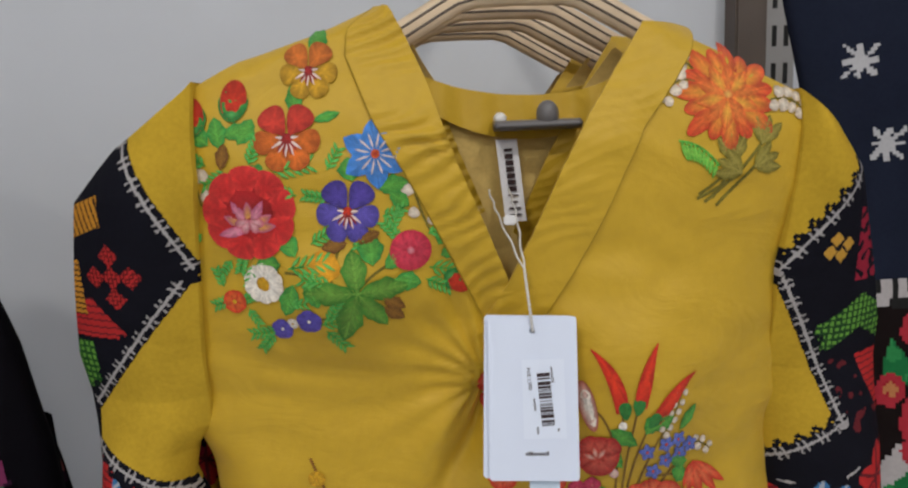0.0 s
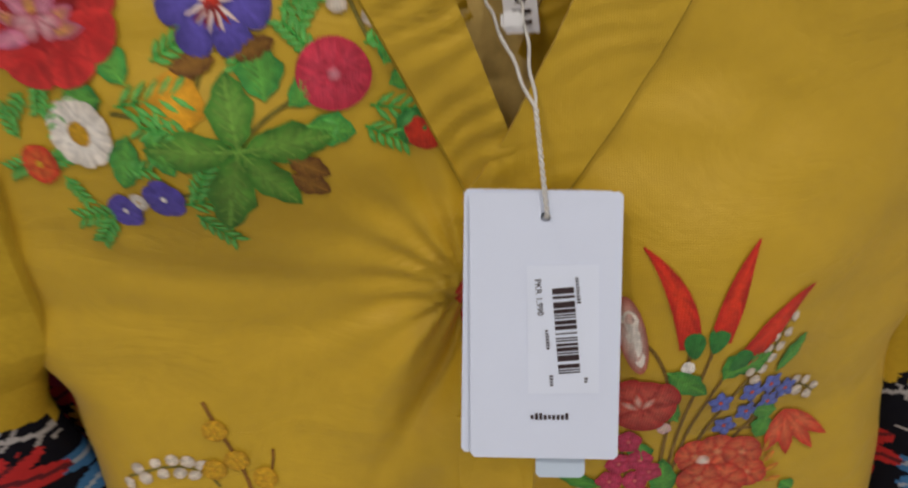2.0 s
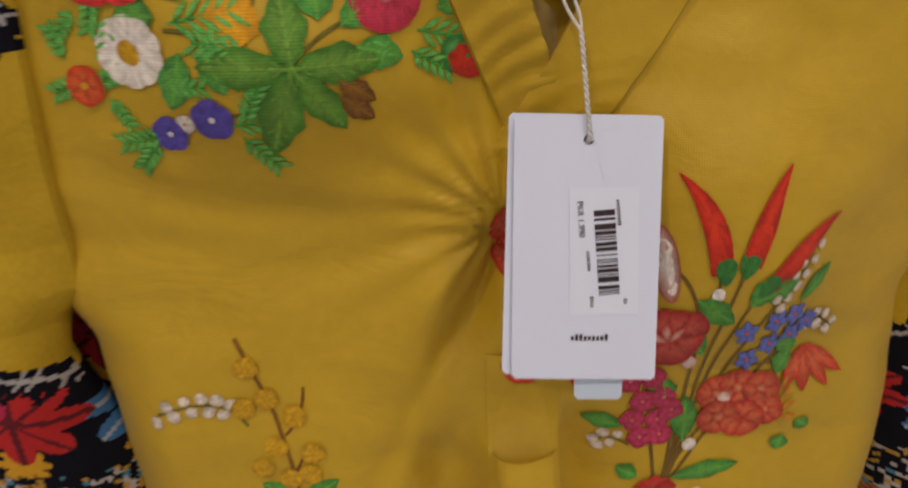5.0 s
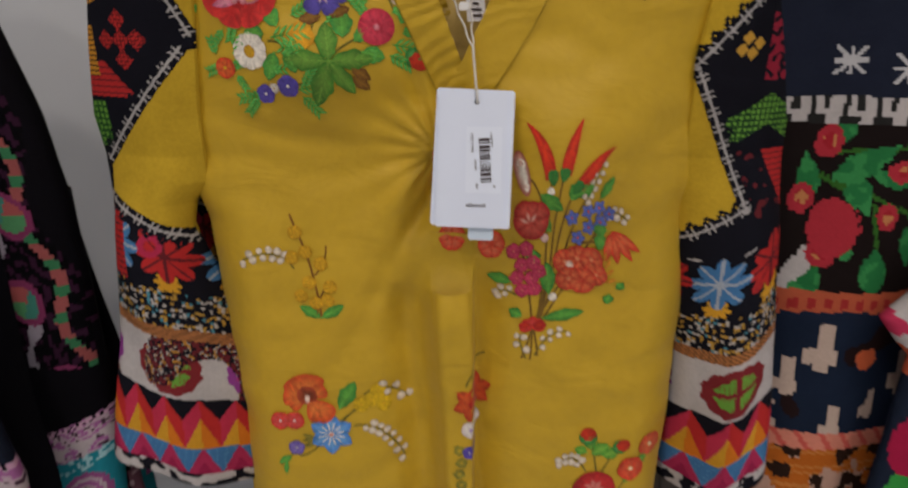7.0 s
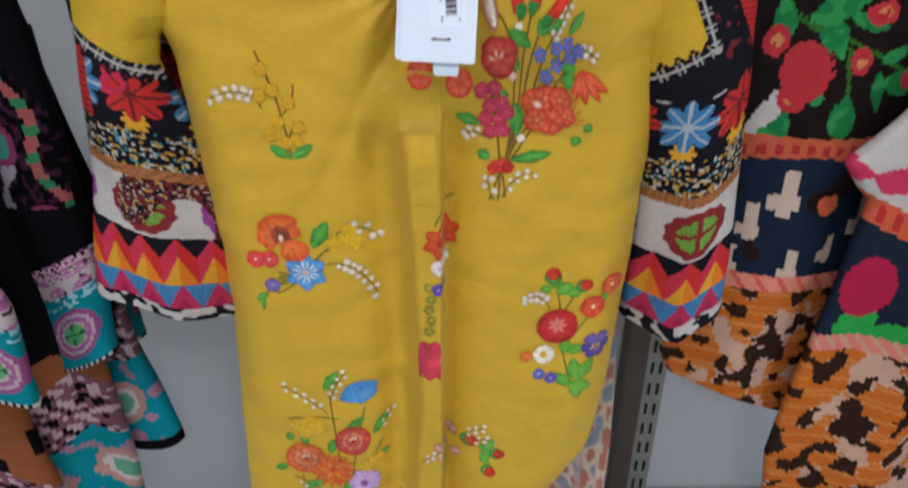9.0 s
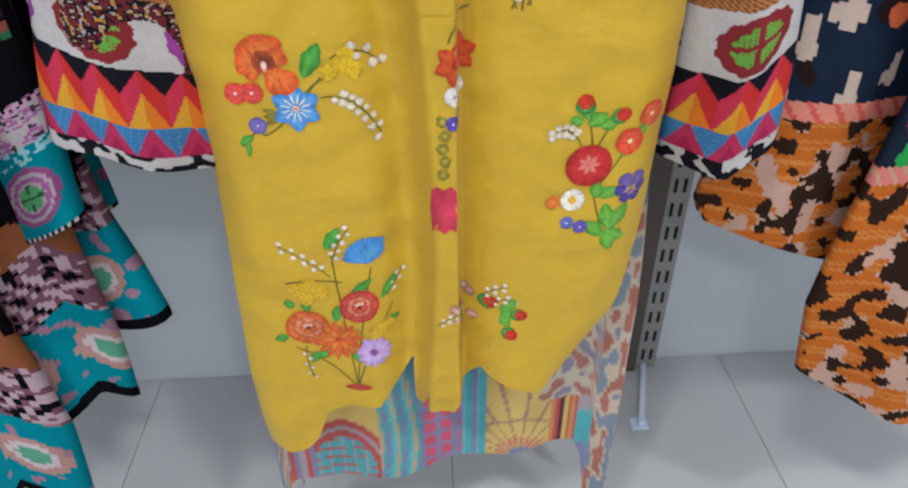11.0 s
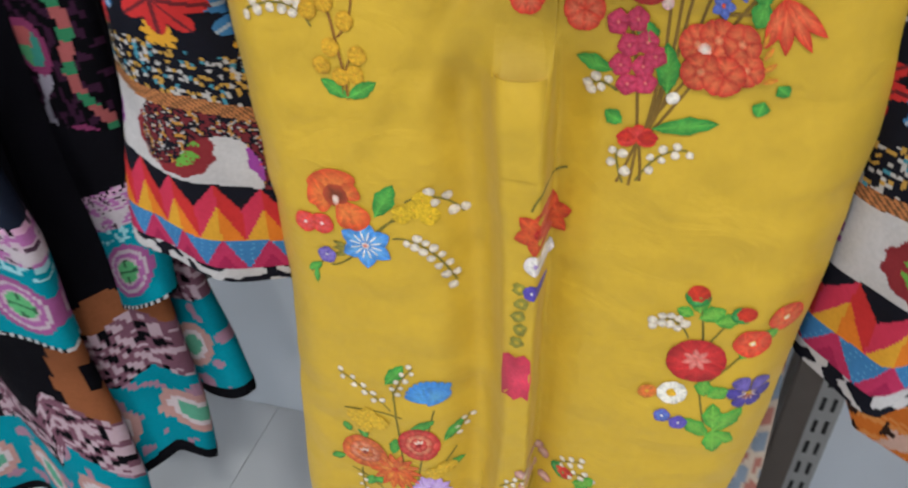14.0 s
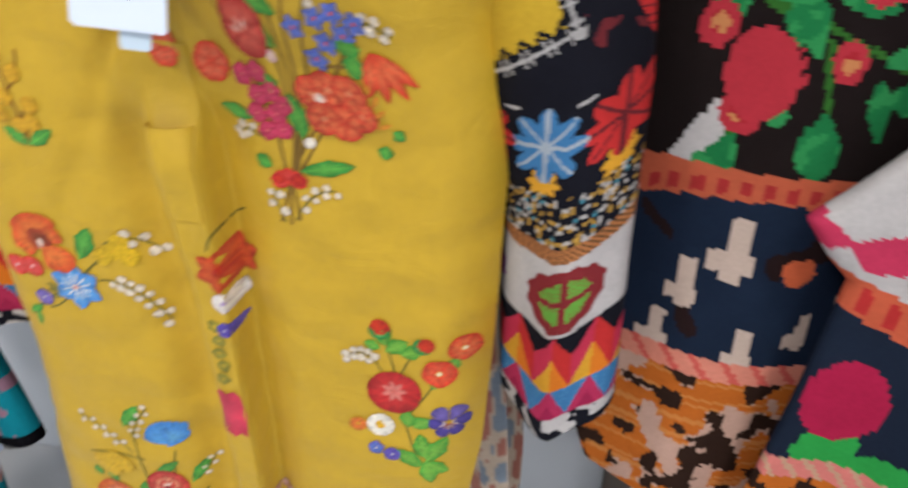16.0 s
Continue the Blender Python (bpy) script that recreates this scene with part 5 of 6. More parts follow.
f.fill(0.0185, 0.463, [(0.010, 0.480), (0.014, 0.484), (0.018, 0.481), (0.023, 0.484), (0.027, 0.480), (0.028, 0.463), (0.027, 0.446), (0.023, 0.449), (0.0185, 0.445), (0.014, 0.449), (0.010, 0.446), (0.009, 0.463)], (0.66, 0.05, 0.10), (0.55, 0.03, 0.07))
f.done("pink_tulip", pleat_b, "magenta tulip cut by the pleat")

# yoke patch and pleat head at the end of the gathers
def yoke(s, t):
    x, z = lerp(-0.002, 0.026, s), lerp(0.649, 0.690, t)
    return x, front(x, z) - 0.0012 + 0.004 * (1 - t) * math.sin(math.pi * s), z


def pleat_head(s, t):
    x, z = lerp(0.004 - 0.005 * t, 0.0245, s), lerp(0.600, 0.651, t)
    return x, front(x, z) - 0.0010 - 0.007 * t ** 2 * math.sin(math.pi * s) ** 0.5, z


sheet("yoke_patch", 10, 14, yoke, M_CLOTH, kurta, "", 0.0008)
sheet("pleat_head", 20, 16, pleat_head, M_CLOTH, kurta, "", 0.0008)

# ---------------------------------------------------------------- price tag
tag = empty("price_tag", "white card price tag with a barcode sticker on a string", "price tag", (0.0262, -0.032, 0.785))
tag.rotation_euler = (radians(-13), 0, radians(-5))


def card(w, h, x, y, z, turn, mat, name, label, hole=True, thick=0.0006):
    """A card with cut corners and a punched hole."""
    bm = bmesh.new()
    c = 0.0012
    pts = [(-w / 2 + c, 0), (w / 2 - c, 0), (w / 2, -c), (w / 2, -h + c), (w / 2 - c, -h), (-w / 2 + c, -h), (-w / 2, -h + c), (-w / 2, -c)]
    hp = [(0.0016 * math.cos(a), -0.0072 + 0.0016 * math.sin(a)) for a in [math.radians(90 - 45 * k) for k in range(8)]]
    fr = [[bm.verts.new((px, d, pz)) for px, pz in pts] for d in (0, thick)]
    if hole:
        # ring between outline and hole
        ring = sorted(range(8), key=lambda k: math.atan2(pts[k][1] + 0.0085, pts[k][0]))
        hr = sorted(range(8), key=lambda k: math.atan2(hp[k][1] + 0.0085, hp[k][0]))
        hv = [[bm.verts.new((hp[k][0], d, hp[k][1])) for k in hr] for d in (0, thick)]
        for side in (0, 1):
            for i in range(8):
                j = (i + 1) % 8
                bm.faces.new((fr[side][ring[i]], fr[side][ring[j]], hv[side][j], hv[side][i]))
        for i in range(8):
            j = (i + 1) % 8
            bm.faces.new((hv[0][i], hv[0][j], hv[1][j], hv[1][i]))
    else:
        bm.faces.new(fr[0])
        bm.faces.new(fr[1][::-1])
    for i in range(8):
        j = (i + 1) % 8
        bm.faces.new((fr[0][i], fr[0][j], fr[1][j], fr[1][i]))
    bmesh.ops.recalc_face_normals(bm, faces=bm.faces)
    bm.transform(pose(x, y, z, 0, turn, 0))
    return part(name, bm, mat, tag, label)


front_card = card(0.0445, 0.0810, 0.0, 0.0, 0.0, 1.0, M_CARD, "front_card", "plain white card")
card(0.0440, 0.0810, -0.0018, 0.0016, 0.0006, 2.0, M_CARD, "back_card", "second white card")
card(0.0150, 0.0865, 0.0045, 0.0028, -0.002, 0.5, M_CARD2, "blue_card", "pale blue narrow card", False)


def flat(x0, x1, z0, z1, y=-0.0004, bm=None, t=0.00012):
    return block(x0, x1, y - t, y, z0, z1, 0, bm)


sticker = part("sticker", flat(-0.0058, 0.0152, -0.0605, -0.0215, -0.0001, None, 0.0002), M_STICKER, tag, "glossy white barcode sticker")
LEAN = pose(0.0006, 0, 0) @ pose(0.0048, 0, -0.042) @ pose(0, 0, 0, 0, -4, 0) @ pose(-0.0048, 0, 0.042)
rng = random.Random(5)
z = -0.0282
while z > -0.0545:
    w = rng.choice((0.0004, 0.0004, 0.0008, 0.0012, 0.0018))
    bar = flat(0.0018, 0.0082, z - w, z)
    bar.transform(LEAN)
    part("bar", bar, M_INK, sticker)
    z -= w + rng.choice((0.0004, 0.0006, 0.0010))


def written(text, size, m, name, parent, label):
    """A word in mesh, in the built-in font."""
    cu = bpy.data.curves.new(name, "FONT")
    cu.body, cu.size, cu.align_x, cu.align_y = text, size, "CENTER", "CENTER"
    cu.extrude = 0.00005
    tmp = bpy.data.objects.new(name, cu)
    scene.collection.objects.link(tmp)
    dg = bpy.context.evaluated_depsgraph_get()
    me = bpy.data.meshes.new_from_object(tmp.evaluated_get(dg))
    bpy.data.objects.remove(tmp)
    me.materials.clear()
    me.materials.append(M_INK)
    o = new(name, me)
    o.parent = parent
    o.matrix_local = m
    return tagged(o, label=label)


def upright_text(x, z, turn):
    return pose(x, -0.0005, z, 90, 0, 0) @ pose(0, 0, 0, 0, 0, turn)


written("PKR 1,990", 0.0026, upright_text(-0.0024, -0.0310, -86), "price", sticker, "printed price")
rows = bmesh.new()
for x, z0, z1 in ((0.0088, -0.0255, -0.0335), (-0.0012, -0.0405, -0.0460), (-0.0010, -0.0545, -0.0575), (0.0092, -0.0560, -0.0570)):
    z = z0
    while z > z1:
        flat(x, x + rng.choice((0.0009, 0.0011, 0.0011)), z - 0.0005, z, -0.0004, rows)
        z -= 0.0009
rows.transform(LEAN)
part("code_print", rows, M_INK, sticker, "small unreadable print")
foot = bmesh.new()
for k in range(9):
    flat(-0.0052 + 0.0013 * k, -0.0043 + 0.0013 * k, -0.0687 + (0.0002 if k in (0, 4) else 0), -0.0673 + (0.0006 if k in (1, 2, 8) else 0), -0.0001, foot)
part("foot_print", foot, M_INK, front_card, "line of small print")


# the string from the neck label through the hole of the cards
def strand(points, r, turns, phase, name, parent):
    pts = []
    for k in range(81):
        u = k / 80 * (len(points) - 1)
        i = min(int(u), len(points) - 2)
        p = Vector(points[i]).lerp(Vector(points[i + 1]), u - i)
        a = 2 * math.pi * turns * k / 80 + phase
        pts.append(p + Vector((0.0004 * math.cos(a), 0.0004 * math.sin(a), 0)))
    part(name, rod(pts, r, 6), M_STRING, parent, smooth=True)


string = empty("tag_string", "twisted white cotton string with a small plastic seal", "string", (0.016, -0.02, 0.84))
hole_at = (0.0262 - 0.016, -0.0346 + 0.02, 0.7785 - 0.84)
knot = (0.0235 - 0.016, -0.0300 + 0.02, 0.8080 - 0.84)
strand([(-0.004, 0.053, 0.004), (-0.003, 0.010, -0.006), knot], 0.00055, 4, 0.0, "loop", string)
strand([(0.008, 0.053, 0.004), (0.0065, 0.010, -0.006), knot], 0.00055, 4, 2.0, "loop", string)
strand([knot, hole_at], 0.00042, 7, 0.0, "strand", string)
strand([knot, hole_at], 0.00042, 7, 3.1, "strand", string)
strand([hole_at, (hole_at[0] + 0.0005, hole_at[1] + 0.004, hole_at[2] - 0.002)], 0.0006, 2, 3.1, "strand", string)
part("seal", block(-0.0008, 0.0056, 0.003, 0.0055, -0.0105, -0.0055, 0.0008), M_WHITE, string, "white plastic seal")


# ---------------------------------------------------------------- neighbouring garments
def drape(name, parent, label, xl, xr, ztop, zbot, y0, depth, folds, amp, colour, rows, cols, phase=0.0, t0=0.0, t1=1.0, lean=0.0):
    """A hanging garment: a closed fold of cloth, front and back, with soft vertical folds."""
    n = 2 * cols
    r0, r1 = round(rows * t0), round(rows * t1)
    verts, faces, cs = [], [], []
    for j in range(r0, r1 + 1):
        t = j / rows
        for i in range(n):
            s, back = (i / cols, 1) if i < cols else (2 - i / cols, -1)
            z = lerp(ztop(s), zbot(s), t)
            x = lerp(along(xl, z), along(xr, z), s)
            edge = max(0.0, 1 - (2 * s - 1) ** 6) ** 0.5
            y = y0 + lean * (1 - t) - back * depth * edge
            y += amp * (0.25 + t) * math.sin(2 * math.pi * folds * s + phase + 2 * noise.noise((s * 3, t * 1.5, phase)))
            y += 0.006 * noise.noise((x * 16, z * 11, phase + 7))
            verts.append((x, y, z))
    for j in range(r1 - r0):
        for i in range(n):
            f = (j * n + i, j * n + (i + 1) % n, (j + 1) * n + (i + 1) % n, (j + 1) * n + i)
            faces.append(f)
            s = (i + 0.5) / cols if i < cols else 2 - (i + 0.5) / cols
            x, z = sum(verts[k][0] for k in f) / 4, sum(verts[k][2] for k in f) / 4
            cs += [colour(x, z, s, (r0 + j + 0.5) / rows, i >= cols)] * 4
    return obj(name, verts, faces, M_PRINT, parent, label, cs, True, "CORNER")


BLACK = (0.004, 0.0036, 0.0055)


def teal_border(u, q):
    """The hem of the black tunics: q metres over the edge, u metres along."""
    if q < 0.004:
        return WHITE if (u * 130) % 1 < 0.5 else BLACK
    if q < 0.105:
        k = (u / 0.085) % 1.0 - 0.5
        d = math.hypot(k * 0.085, (q - 0.050) * 1.0)
        if d < 0.034:
            if d < 0.015:
                return (0.10, 0.34, 0.14) if abs(math.sin(2 * math.atan2(q - 0.05, k * 0.085))) > 0.35 else (0.03, 0.10, 0.05)
            return (0.42, 0.32, 0.36) if d < 0.018 else (0.30, 0.10, 0.26) if d < 0.024 else (0.40, 0.32, 0.36) if d < 0.028 else (0.26, 0.07, 0.20)
        if q > 0.088 and noise.noise((u * 130, q * 130, 1)) > 0.05:
            return (0.28, 0.50, 0.55)
        return TEAL
    if q < 0.150:
        v = noise.noise((u * 130, q * 170, 5))
        k = abs(((u / 0.034) % 1) - 0.5)
        if abs(q - 0.125 + 0.02 * k) < 0.006 + 0.004 * math.sin(u * 180):
            return (0.44, 0.38, 0.41)
        if abs(q - 0.146) < 0.003:
            return (0.55, 0.32, 0.46) if (u * 160 + q * 90) % 1 < 0.6 else BLACK
        return (0.34, 0.12, 0.30) if v > 0.05 else (0.45, 0.34, 0.40) if v > -0.25 else (0.06, 0.03, 0.05)
    return None


def vine(dx, z):
    """The embroidered strip that runs down the tunics."""
    w = 0.031 + 0.006 * math.sin(z * 52)
    if abs(dx) > w:
        return None
    k = (z / 0.066) % 1.0 - 0.5
    d = math.hypot((dx - 0.009 * math.sin(z * 48)) * 1.1, k * 0.066)
    if d < 0.013:
        return (0.06, 0.30, 0.24) if abs(dx - 0.5 * k * 0.066) < 0.005 else (0.50, 0.12, 0.12) if k > 0 else (0.10, 0.36, 0.16)
    if d < 0.018:
        return (0.30, 0.05, 0.15)
    if abs(dx + 0.014 - 0.008 * math.sin(z * 95)) < 0.004 + 0.002 * math.sin(z * 210):
        return (0.42, 0.38, 0.46)
    if abs(dx - 0.020 - 0.005 * math.sin(z * 80)) < 0.004:
        return (0.46, 0.12, 0.12) if (z / 0.02) % 1 < 0.6 else (0.05, 0.26, 0.12)
    return (0.05, 0.015, 0.04) if noise.noise((dx * 190, z * 150, 2)) > 0.1 else BLACK


def tunic_colour(bottom, strip, shift):
    def colour(x, z, s, t, back):
        c = teal_border((x + shift) * 1.55, (z - bottom(s)) * 1.5)
        if c:
            return c
        if strip is None:
            return NAVY
        v = None if back or z < 0.575 else vine(x - strip(z), z)
        # Vine colours cut to 0.6: the shade on these tunics is put into the dye.
        return tuple(0.6 * a for a in v) if v else BLACK
    return colour


def left_tunic(name_y, xl, xr, bottom, strip, shift, phase, label, group="black tunics with teal borders"):
    e = empty("tunic", label, "tunic", (0, 0, 0), group)
    top = lambda s: 0.955 - 0.10 * abs(s - 0.5)  # noqa: E731
    c = tunic_colour(bottom, strip, shift)
    drape("body", e, "", xl, xr, top, bottom, name_y, 0.022, 2.5, 0.010, c, 300, 130, phase, 0, 0.72)
    drape("hem_border", e, "teal border with pink medallions", xl, xr, top, bottom, name_y, 0.022, 2.5, 0.010, c, 300, 130, phase, 0.72, 1.0)
    hanger(-0.53, name_y)
    return e


NAVY = (0.011, 0.015, 0.028)
left_tunic(-0.035, [(0.30, -0.62), (0.95, -0.56)], [(0.40, -0.276), (0.46, -0.282), (0.52, -0.280), (0.62, -0.304), (0.72, -0.326), (0.80, -0.345), (0.95, -0.39)], lambda s: along([(0, 0.47), (0.6, 0.462), (0.85, 0.455), (1, 0.438)], s),
           None, 0.0, 0.4, "plain navy cotton tunic with a teal bordered hem")
left_tunic(0.055, [(0.30, -0.58), (0.95, -0.54)], [(0.38, -0.247), (0.50, -0.250), (0.60, -0.252), (0.70, -0.262), (0.76, -0.276), (0.84, -0.302), (0.95, -0.370)], lambda s: along([(0, 0.37), (0.6, 0.40), (0.75, 0.405), (0.90, 0.425), (1, 0.44)], s),
           lambda z: -0.284 - 0.24 * (z - 0.6), 0.030, 2.1, "black cotton tunic with a teal bordered hem, hung behind another")
left_tunic(0.135, [(0.30, -0.58), (0.95, -0.54)], [(0.38, -0.262), (0.55, -0.280), (0.66, -0.305), (0.74, -0.335), (0.95, -0.400)], lambda s: along([(0, 0.36), (0.6, 0.40), (1, 0.395)], s),
           lambda z: -0.330, 0.055, 3.3, "black cotton tunic at the back of the arm")


def paisley(edge):
    def colour(x, z, s, t, back):
        q = z - edge(s)
        if q < 0.012:
            return BLACK
        if q < 0.10:
            v = noise.noise((x * 55, z * 55, 8))
            d = math.hypot(((x / 0.06) % 1 - 0.5) * 0.06, q - 0.055)
            if d < 0.022:
                return (0.40, 0.22, 0.20) if d > 0.015 else (0.50, 0.42, 0.44) if d > 0.010 else (0.10, 0.30, 0.20)
            return TEAL if v > -0.25 else (0.30, 0.16, 0.22)
        if q < 0.16:
            v = noise.noise((x * 120, z * 120, 4))
            return (0.42, 0.30, 0.34) if v > 0.1 else (0.16, 0.07, 0.10) if v > -0.2 else BLACK
        d = abs(math.hypot((x + 0.30) * 1.6, z - 0.37) - 0.05)
        if 0.30 < z < 0.44 and d < 0.018:
            return (0.22, 0.075, 0.030)
        return BLACK
    return colour


def dupatta(y, xl, xr, bottom, phase, label):
    e = empty("trousers", label, "trousers", (0, 0, 0), "dark trousers under the tunics")
    top = lambda s: 0.70  # noqa: E731
    drape("leg", e, "black cloth with teal and brown paisley border", xl, xr, top, bottom, y, 0.016, 1.6, 0.009, paisley(bottom), 170, 56, phase)
    part("waistband", rod([(-0.56, y, 0.695), (-0.33, y, 0.695)], 0.010, 10), M_DARK, e)
    part("strap", rod([(-0.53, y, 0.70), (-0.53, y, ARM_Z - 0.009)], 0.002, 6), M_DARK, e)


dupatta(0.085, [(0.15, -0.40), (0.70, -0.45)], [(0.25, -0.216), (0.32, -0.222), (0.42, -0.248), (0.50, -0.262), (0.70, -0.28)], lambda s: along([(0, 0.26), (0.4, 0.30), (0.55, 0.285), (0.62, 0.305), (0.75, 0.30), (1, 0.312)], s), 0.9, "black trousers with a teal paisley border")
dupatta(0.010, [(0.10, -0.58), (0.70, -0.50)], [(0.15, -0.305), (0.25, -0.300), (0.35, -0.315), (0.70, -0.33)], lambda s: along([(0, 0.16), (0.4, 0.19), (0.6, 0.205), (0.75, 0.165), (0.82, 0.20), (1, 0.155)], s), 2.2, "black trousers with paisley border, hung low")
dupatta(0.045, [(0.10, -0.48), (0.70, -0.48)], [(0.20, -0.262), (0.30, -0.262), (0.42, -0.27), (0.70, -0.29)], lambda s: along([(0, 0.24), (0.5, 0.25), (0.75, 0.235), (0.9, 0.26), (1, 0.235)], s), 4.0, "black trousers with teal border behind others")


# right: navy tunic with cross-stitch roses and a leopard hem
def blocky(x, z, size=0.0035):
    return math.floor(x / size) * size + size / 2, math.floor(z / size) * size + size / 2


def rose_leaf(x, z, cx, cz, ang, length, width):
    a = radians(ang)
    dx, dz = x - cx, z - cz
    p, q = dx * math.cos(a) + dz * math.sin(a), -dx * math.sin(a) + dz * math.cos(a)
    if 0 < p < length:
        return abs(q) < width / 2 * math.sin(math.pi * (p / length) ** 0.8)
    return False


LEAVES = ((0.3025, 0.721, -70.0, 0.034, 0.0167), (0.3262, 0.6302, 95.0, 0.0365, 0.0198), (0.3438, 0.682, -75.0, 0.0325, 0.0117), (0.2729, 0.6132, 70.0, 0.0401, 0.0186), (0.3431, 0.6892, 25.0, 0.0282, 0.0103), (0.3496, 0.676, -10.0, 0.0394, 0.0221), (0.2898, 0.7143, 35.0, 0.049, 0.0192), (0.3388, 0.7432, -5.0, 0.0383, 0.0165), (0.2767, 0.7006, 100.0, 0.035, 0.0165), (0.3055, 0.6553, 110.0, 0.0173, 0.0119), (0.3137, 0.7227, -20.0, 0.0317, 0.0115), (0.2924, 0.7419, 80.0, 0.031, 0.0163))
ROSES = ((0.2934, 0.6797, 0.0174, 0.0227), (0.2868, 0.6603, 0.0104, 0.0113), (0.2707, 0.7012, 0.0088, 0.0113), (0.3279, 0.69, 0.0078, 0.0104), (0.3746, 0.6774, 0.0096, 0.0096), (0.3357, 0.7234, 0.0109, 0.0084), (0.3498, 0.773, 0.0082, 0.0165), (0.2845, 0.7437, 0.0093, 0.0127))


def navy(x, z):
    x, z = blocky(x, z, 0.0019)
    if z > 0.775:
        for cx, cz in ((0.26, 0.86), (0.31, 0.89), (0.34, 0.83), (0.29, 0.80), (0.38, 0.86), (0.285, 0.94), (0.36, 0.92), (0.24, 0.91), (0.33, 0.795)):
            dx, dz = abs(x - cx), abs(z - cz)
            if max(dx, dz) < 0.010 and (min(dx, dz) < 0.0016 or abs(dx - dz) < 0.0018):
                return (0.48, 0.48, 0.50)
        return (0.014, 0.018, 0.034)
    if z > 0.757:
        k = (x / 0.022) % 1
        return (0.02, 0.02, 0.02) if (0.2 < k < 0.35 or 0.6 < k < 0.8 and z > 0.765 or 0.1 < k < 0.7 and z < 0.761) else WHITE
    for cx, cz, rx, rz in ROSES:
        d = math.hypot((x - cx) / rx, (z - cz) / rz)
        if d < 1:
            return (0.40, 0.03, 0.045) if d > 0.5 or rz > 0.02 else (0.50, 0.20, 0.08) if noise.noise((x * 160, z * 160, 3)) > 0 else (0.34, 0.02, 0.03)
    if z > 0.630:
        for leaf in LEAVES:
            if rose_leaf(x, z, *leaf):
                return (0.015, 0.16, 0.05) if noise.noise((x * 90, z * 90, 1)) > -0.1 else (0.03, 0.23, 0.07)
        for ax, az, bx, bz in ((0.272, 0.725, 0.330, 0.690), (0.300, 0.712, 0.375, 0.678), (0.318, 0.694, 0.328, 0.645), (0.285, 0.735, 0.350, 0.742), (0.293, 0.690, 0.278, 0.625)):
            if seg(x, z, (ax, az), (bx, bz))[0] < 0.0016:
                return (0.03, 0.12, 0.02)
        if 0.63 < z < 0.665 and abs(x - 0.277 - 0.5 * (z - 0.65)) < 0.010:
            return WHITE
        return (0.012, 0.008, 0.008)
    arc = 0.628 - 1.9 * (x - 0.315) ** 2
    if z > arc - 0.013:
        return (0.46, 0.10, 0.05) if (x * 90) % 1 < 0.5 or abs(z - arc + 0.006) > 0.004 else (0.35, 0.03, 0.03)
    if z > 0.512:
        for cx, cz, pts in ((0.300, 0.585, 0.011), (0.278, 0.557, 0.009), (0.268, 0.520, 0.009), (0.315, 0.520, 0.009), (0.372, 0.56, 0.011), (0.345, 0.535, 0.007)):
            dx, dz = x - cx, z - cz
            if abs(dx) < pts * 0.5 and abs(dz) < pts * 1.8 or abs(dx + 0.002) < pts and abs(dz + pts * 0.8) < pts * 0.6:
                return (0.52, 0.40, 0.34)
        if math.hypot(x - 0.334, z - 0.575) < 0.009:
            return (0.58, 0.12, 0.05)
        return (0.011, 0.019, 0.040) if noise.noise((x * 30, z * 30, 9)) > -0.3 else (0.020, 0.010, 0.010)
    if z > 0.496:
        return (0.62, 0.22, 0.16) if (x * 60 + z * 40) % 1 < 0.7 else (0.55, 0.10, 0.08)
    return leopard(x, z)


def leopard(x, z):
    x, z = blocky(x, z, 0.0026)
    v = noise.noise((x * 58, z * 70, 2.2))
    w = noise.noise((x * 44 + 9, z * 44, 5.5))
    if v > 0.16:
        return (0.028, 0.014, 0.010)
    if w > 0.22 or v > 0.09 and w > -0.05:
        return (0.48, 0.30, 0.24)
    return (0.46, 0.12, 0.018) if (z * 160) % 1 < 0.75 else (0.52, 0.19, 0.05)


def navy_bottom(s):
    return along([(0, 0.420), (0.03, 0.398), (0.10, 0.388), (0.3, 0.360), (0.6, 0.350), (1, 0.36)], s)


nt = empty("tunic", "navy tunic with cross-stitch roses and an orange leopard hem", "tunic", (0, 0, 0))
NL, NR = [(0.37, 0.240), (0.40, 0.226), (0.44, 0.232), (0.50, 0.238), (0.60, 0.236), (0.70, 0.236), (0.77, 0.234), (0.86, 0.216), (0.95, 0.196)], [(0.30, 0.66), (0.95, 0.62)]
N_TOP = lambda s: 0.955 + 0.03 * math.sin(math.pi * s)  # noqa: E731
n_col = lambda x, z, s, t, back: navy(x, z)  # noqa: E731
drape("body", nt, "navy cloth with stars, roses and green leaves", NL, NR, N_TOP, navy_bottom, 0.062, 0.014, 3.0, 0.008, n_col, 320, 220, 0.6, 0, 0.80)
drape("hem_panel", nt, "orange leopard-print panel", NL, NR, N_TOP, navy_bottom, 0.062, 0.014, 3.0, 0.008, n_col, 320, 220, 0.6, 0.80, 1.0)
hanger(0.44, 0.062)


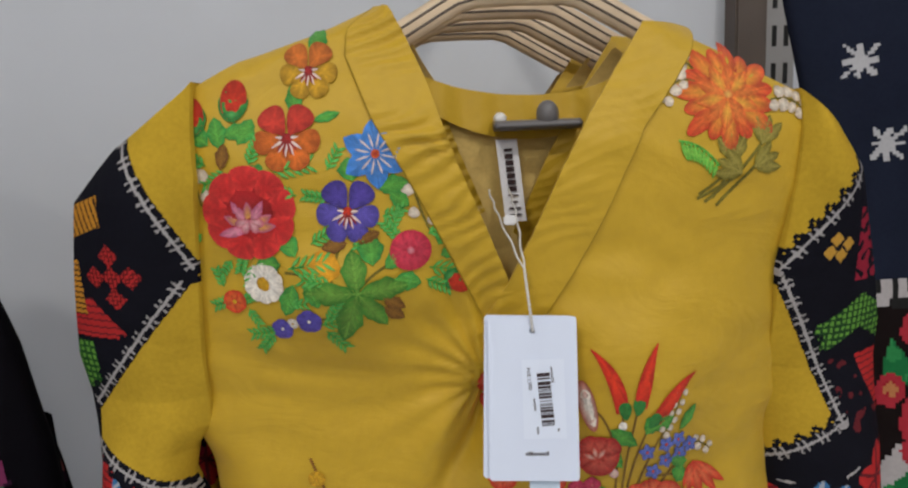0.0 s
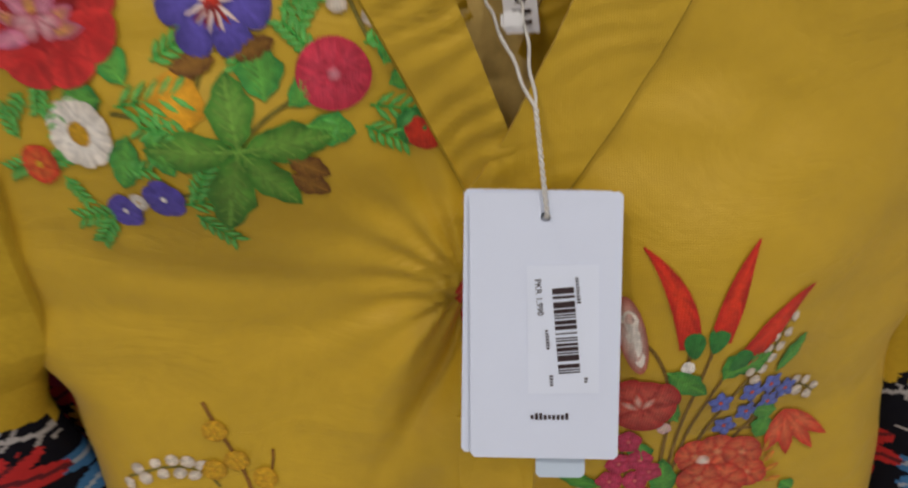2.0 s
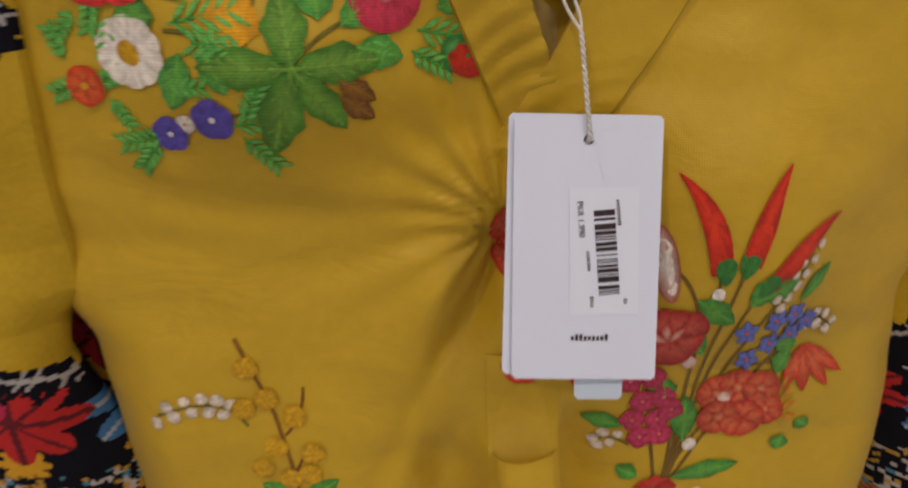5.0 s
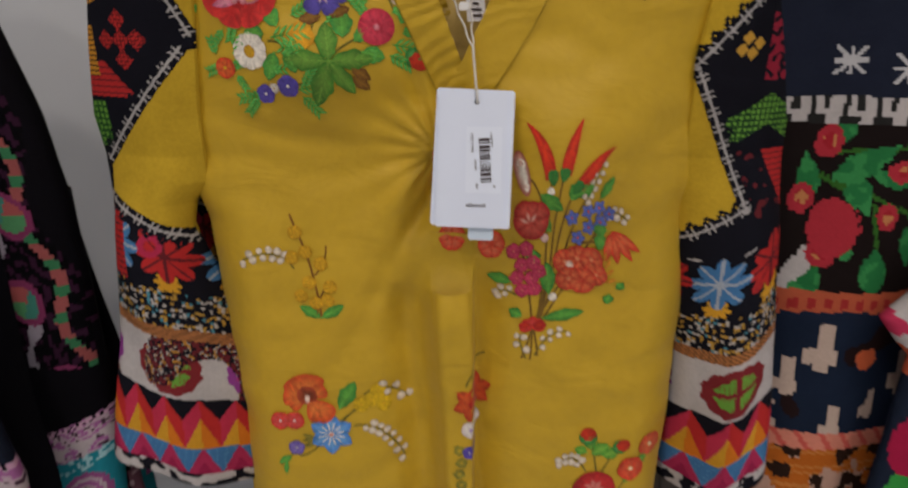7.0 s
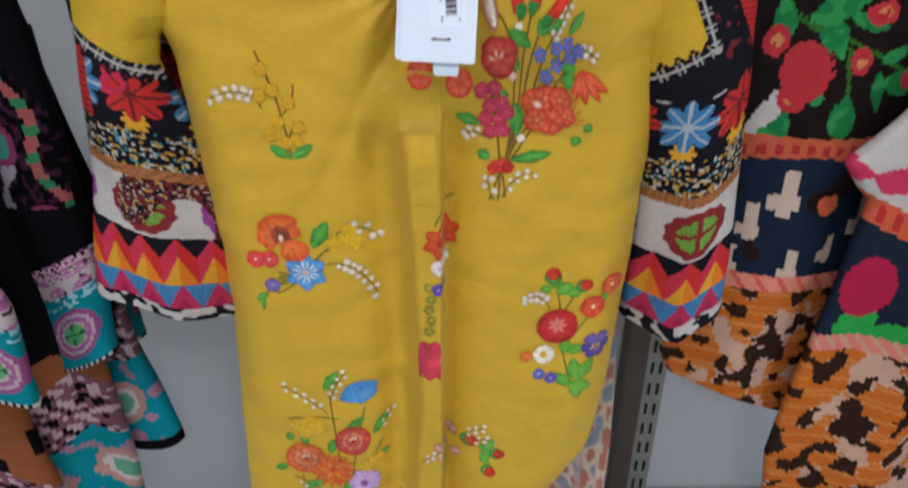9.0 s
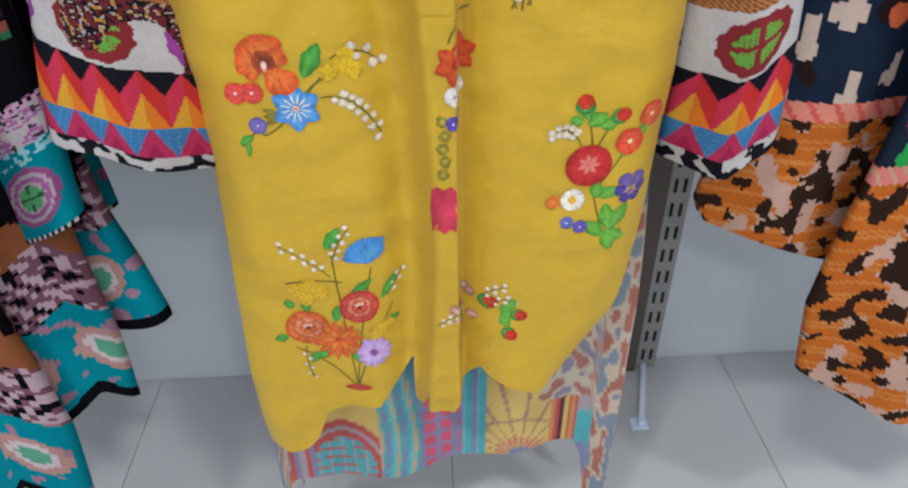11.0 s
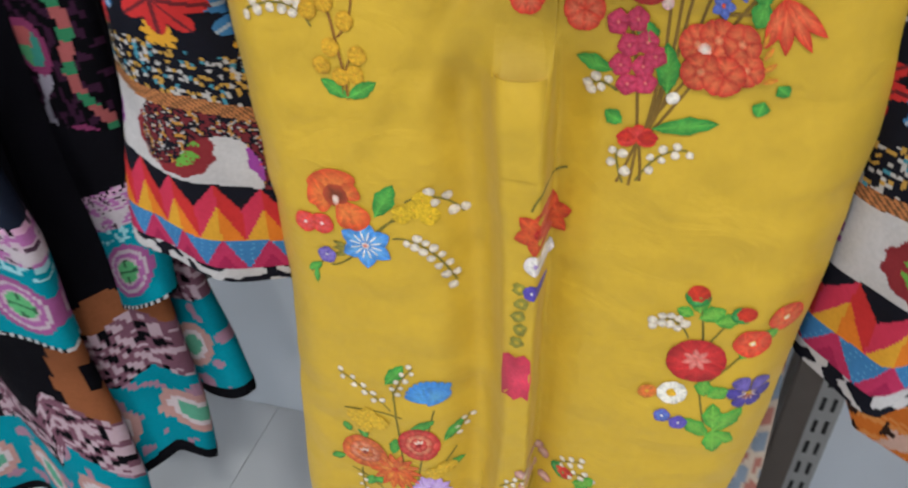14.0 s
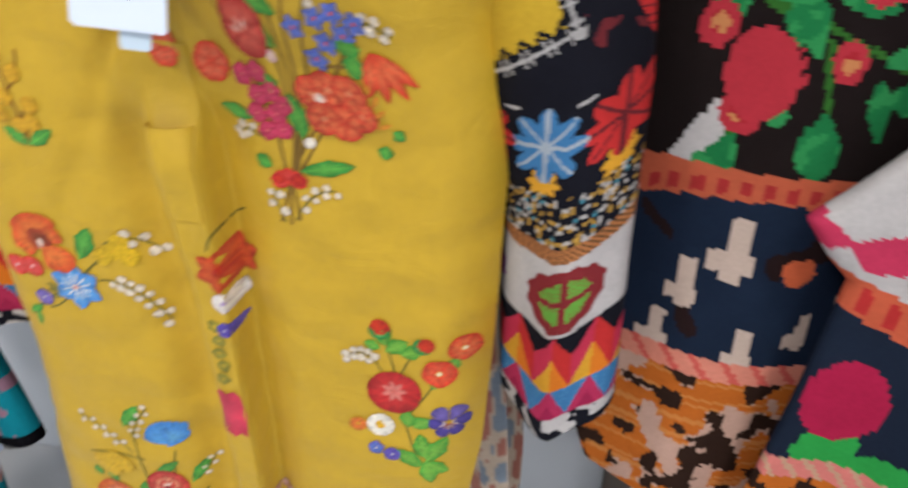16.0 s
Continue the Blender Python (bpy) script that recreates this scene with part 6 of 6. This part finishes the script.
def second(x, z):
    q = z - 0.610 + 0.45 * (x - 0.32)
    if q > 0.0:
        return (0.52, 0.04, 0.10) if noise.noise((x * 45, z * 45, 4)) > 0.02 else WHITE
    if q > -0.021:
        return (0.50, 0.10, 0.05) if (x * 70) % 1 < 0.6 or abs(q + 0.0105) > 0.007 else (0.42, 0.03, 0.03)
    if z > 0.475:
        if math.hypot((x - 0.362) / 0.02, (z - 0.52) / 0.028) < 1:
            return (0.38, 0.015, 0.06)
        if rose_leaf(x, z, 0.352, 0.46, 70, 0.06, 0.03) or rose_leaf(x, z, 0.37, 0.475, 10, 0.05, 0.024):
            return (0.03, 0.30, 0.06)
        return (0.012, 0.018, 0.035)
    if z > 0.460:
        return (0.60, 0.18, 0.16) if (x * 80 + z * 60) % 1 < 0.7 else (0.5, 0.3, 0.2)
    return leopard(x + 0.3, z)


ot = empty("tunic", "orange leopard-print tunic with a navy flowered panel and white cuff", "tunic", (0, 0, 0))
SB = lambda s: along([(0, 0.262), (0.05, 0.252), (0.25, 0.225), (0.5, 0.21), (1, 0.22)], s)  # noqa: E731
O_L, O_R = [(0.19, 0.345), (0.257, 0.337), (0.34, 0.322), (0.43, 0.328), (0.52, 0.340), (0.592, 0.346), (0.604, 0.334), (0.622, 0.320), (0.636, 0.333), (0.656, 0.350), (0.70, 0.385), (0.95, 0.43)], [(0.19, 0.68), (0.95, 0.56)]
o_col = lambda x, z, s, t, back: second(x, z)  # noqa: E731
drape("body", ot, "navy flowered cloth with a white and pink cuff", O_L, O_R, lambda s: 0.955, SB, 0.012, 0.016, 2.0, 0.010, o_col, 300, 130, 1.4, 0, 0.69)
drape("hem_panel", ot, "orange leopard-print panel", O_L, O_R, lambda s: 0.955, SB, 0.012, 0.016, 2.0, 0.010, o_col, 300, 130, 1.4, 0.69, 1.0)
hanger(0.44, 0.012)

# more kurtas of the same kind on the arm, behind the first
copy_thing(kurta, pose(0.004, 0.075, 0.002, 0, 0, 2.0))
copy_thing(kurta, pose(-0.006, 0.150, -0.003, 0, 0, -2.0))

# ---------------------------------------------------------------- floor tiles
TILE = 0.425
for i in range(-6, 6):
    for j in range(0, 9):
        x0, y1 = 0.032 + TILE * i, WALL_Y - 0.001 - TILE * j
        a0, a1, b0, b1 = max(x0, -2.1), min(x0 + TILE - 0.0009, 2.1), max(y1 - TILE + 0.0009, -2.9), y1
        if a1 - a0 > 0.03 and b1 - b0 > 0.03:
            part("tile", block(a0, a1, b0, b1, FLOOR - 0.012, FLOOR, 0.0003), M_FLOOR, bpy.data.objects["floor"])

# ---------------------------------------------------------------- to true size, with the floor at zero
for me in bpy.data.meshes:
    me.transform(Matrix.Scale(SIZE, 4))
for ob in scene.objects:
    if ob.type != "CAMERA":
        ob.location = (ob.location + Vector((0, 0, 0 if ob.parent else LIFT))) * SIZE
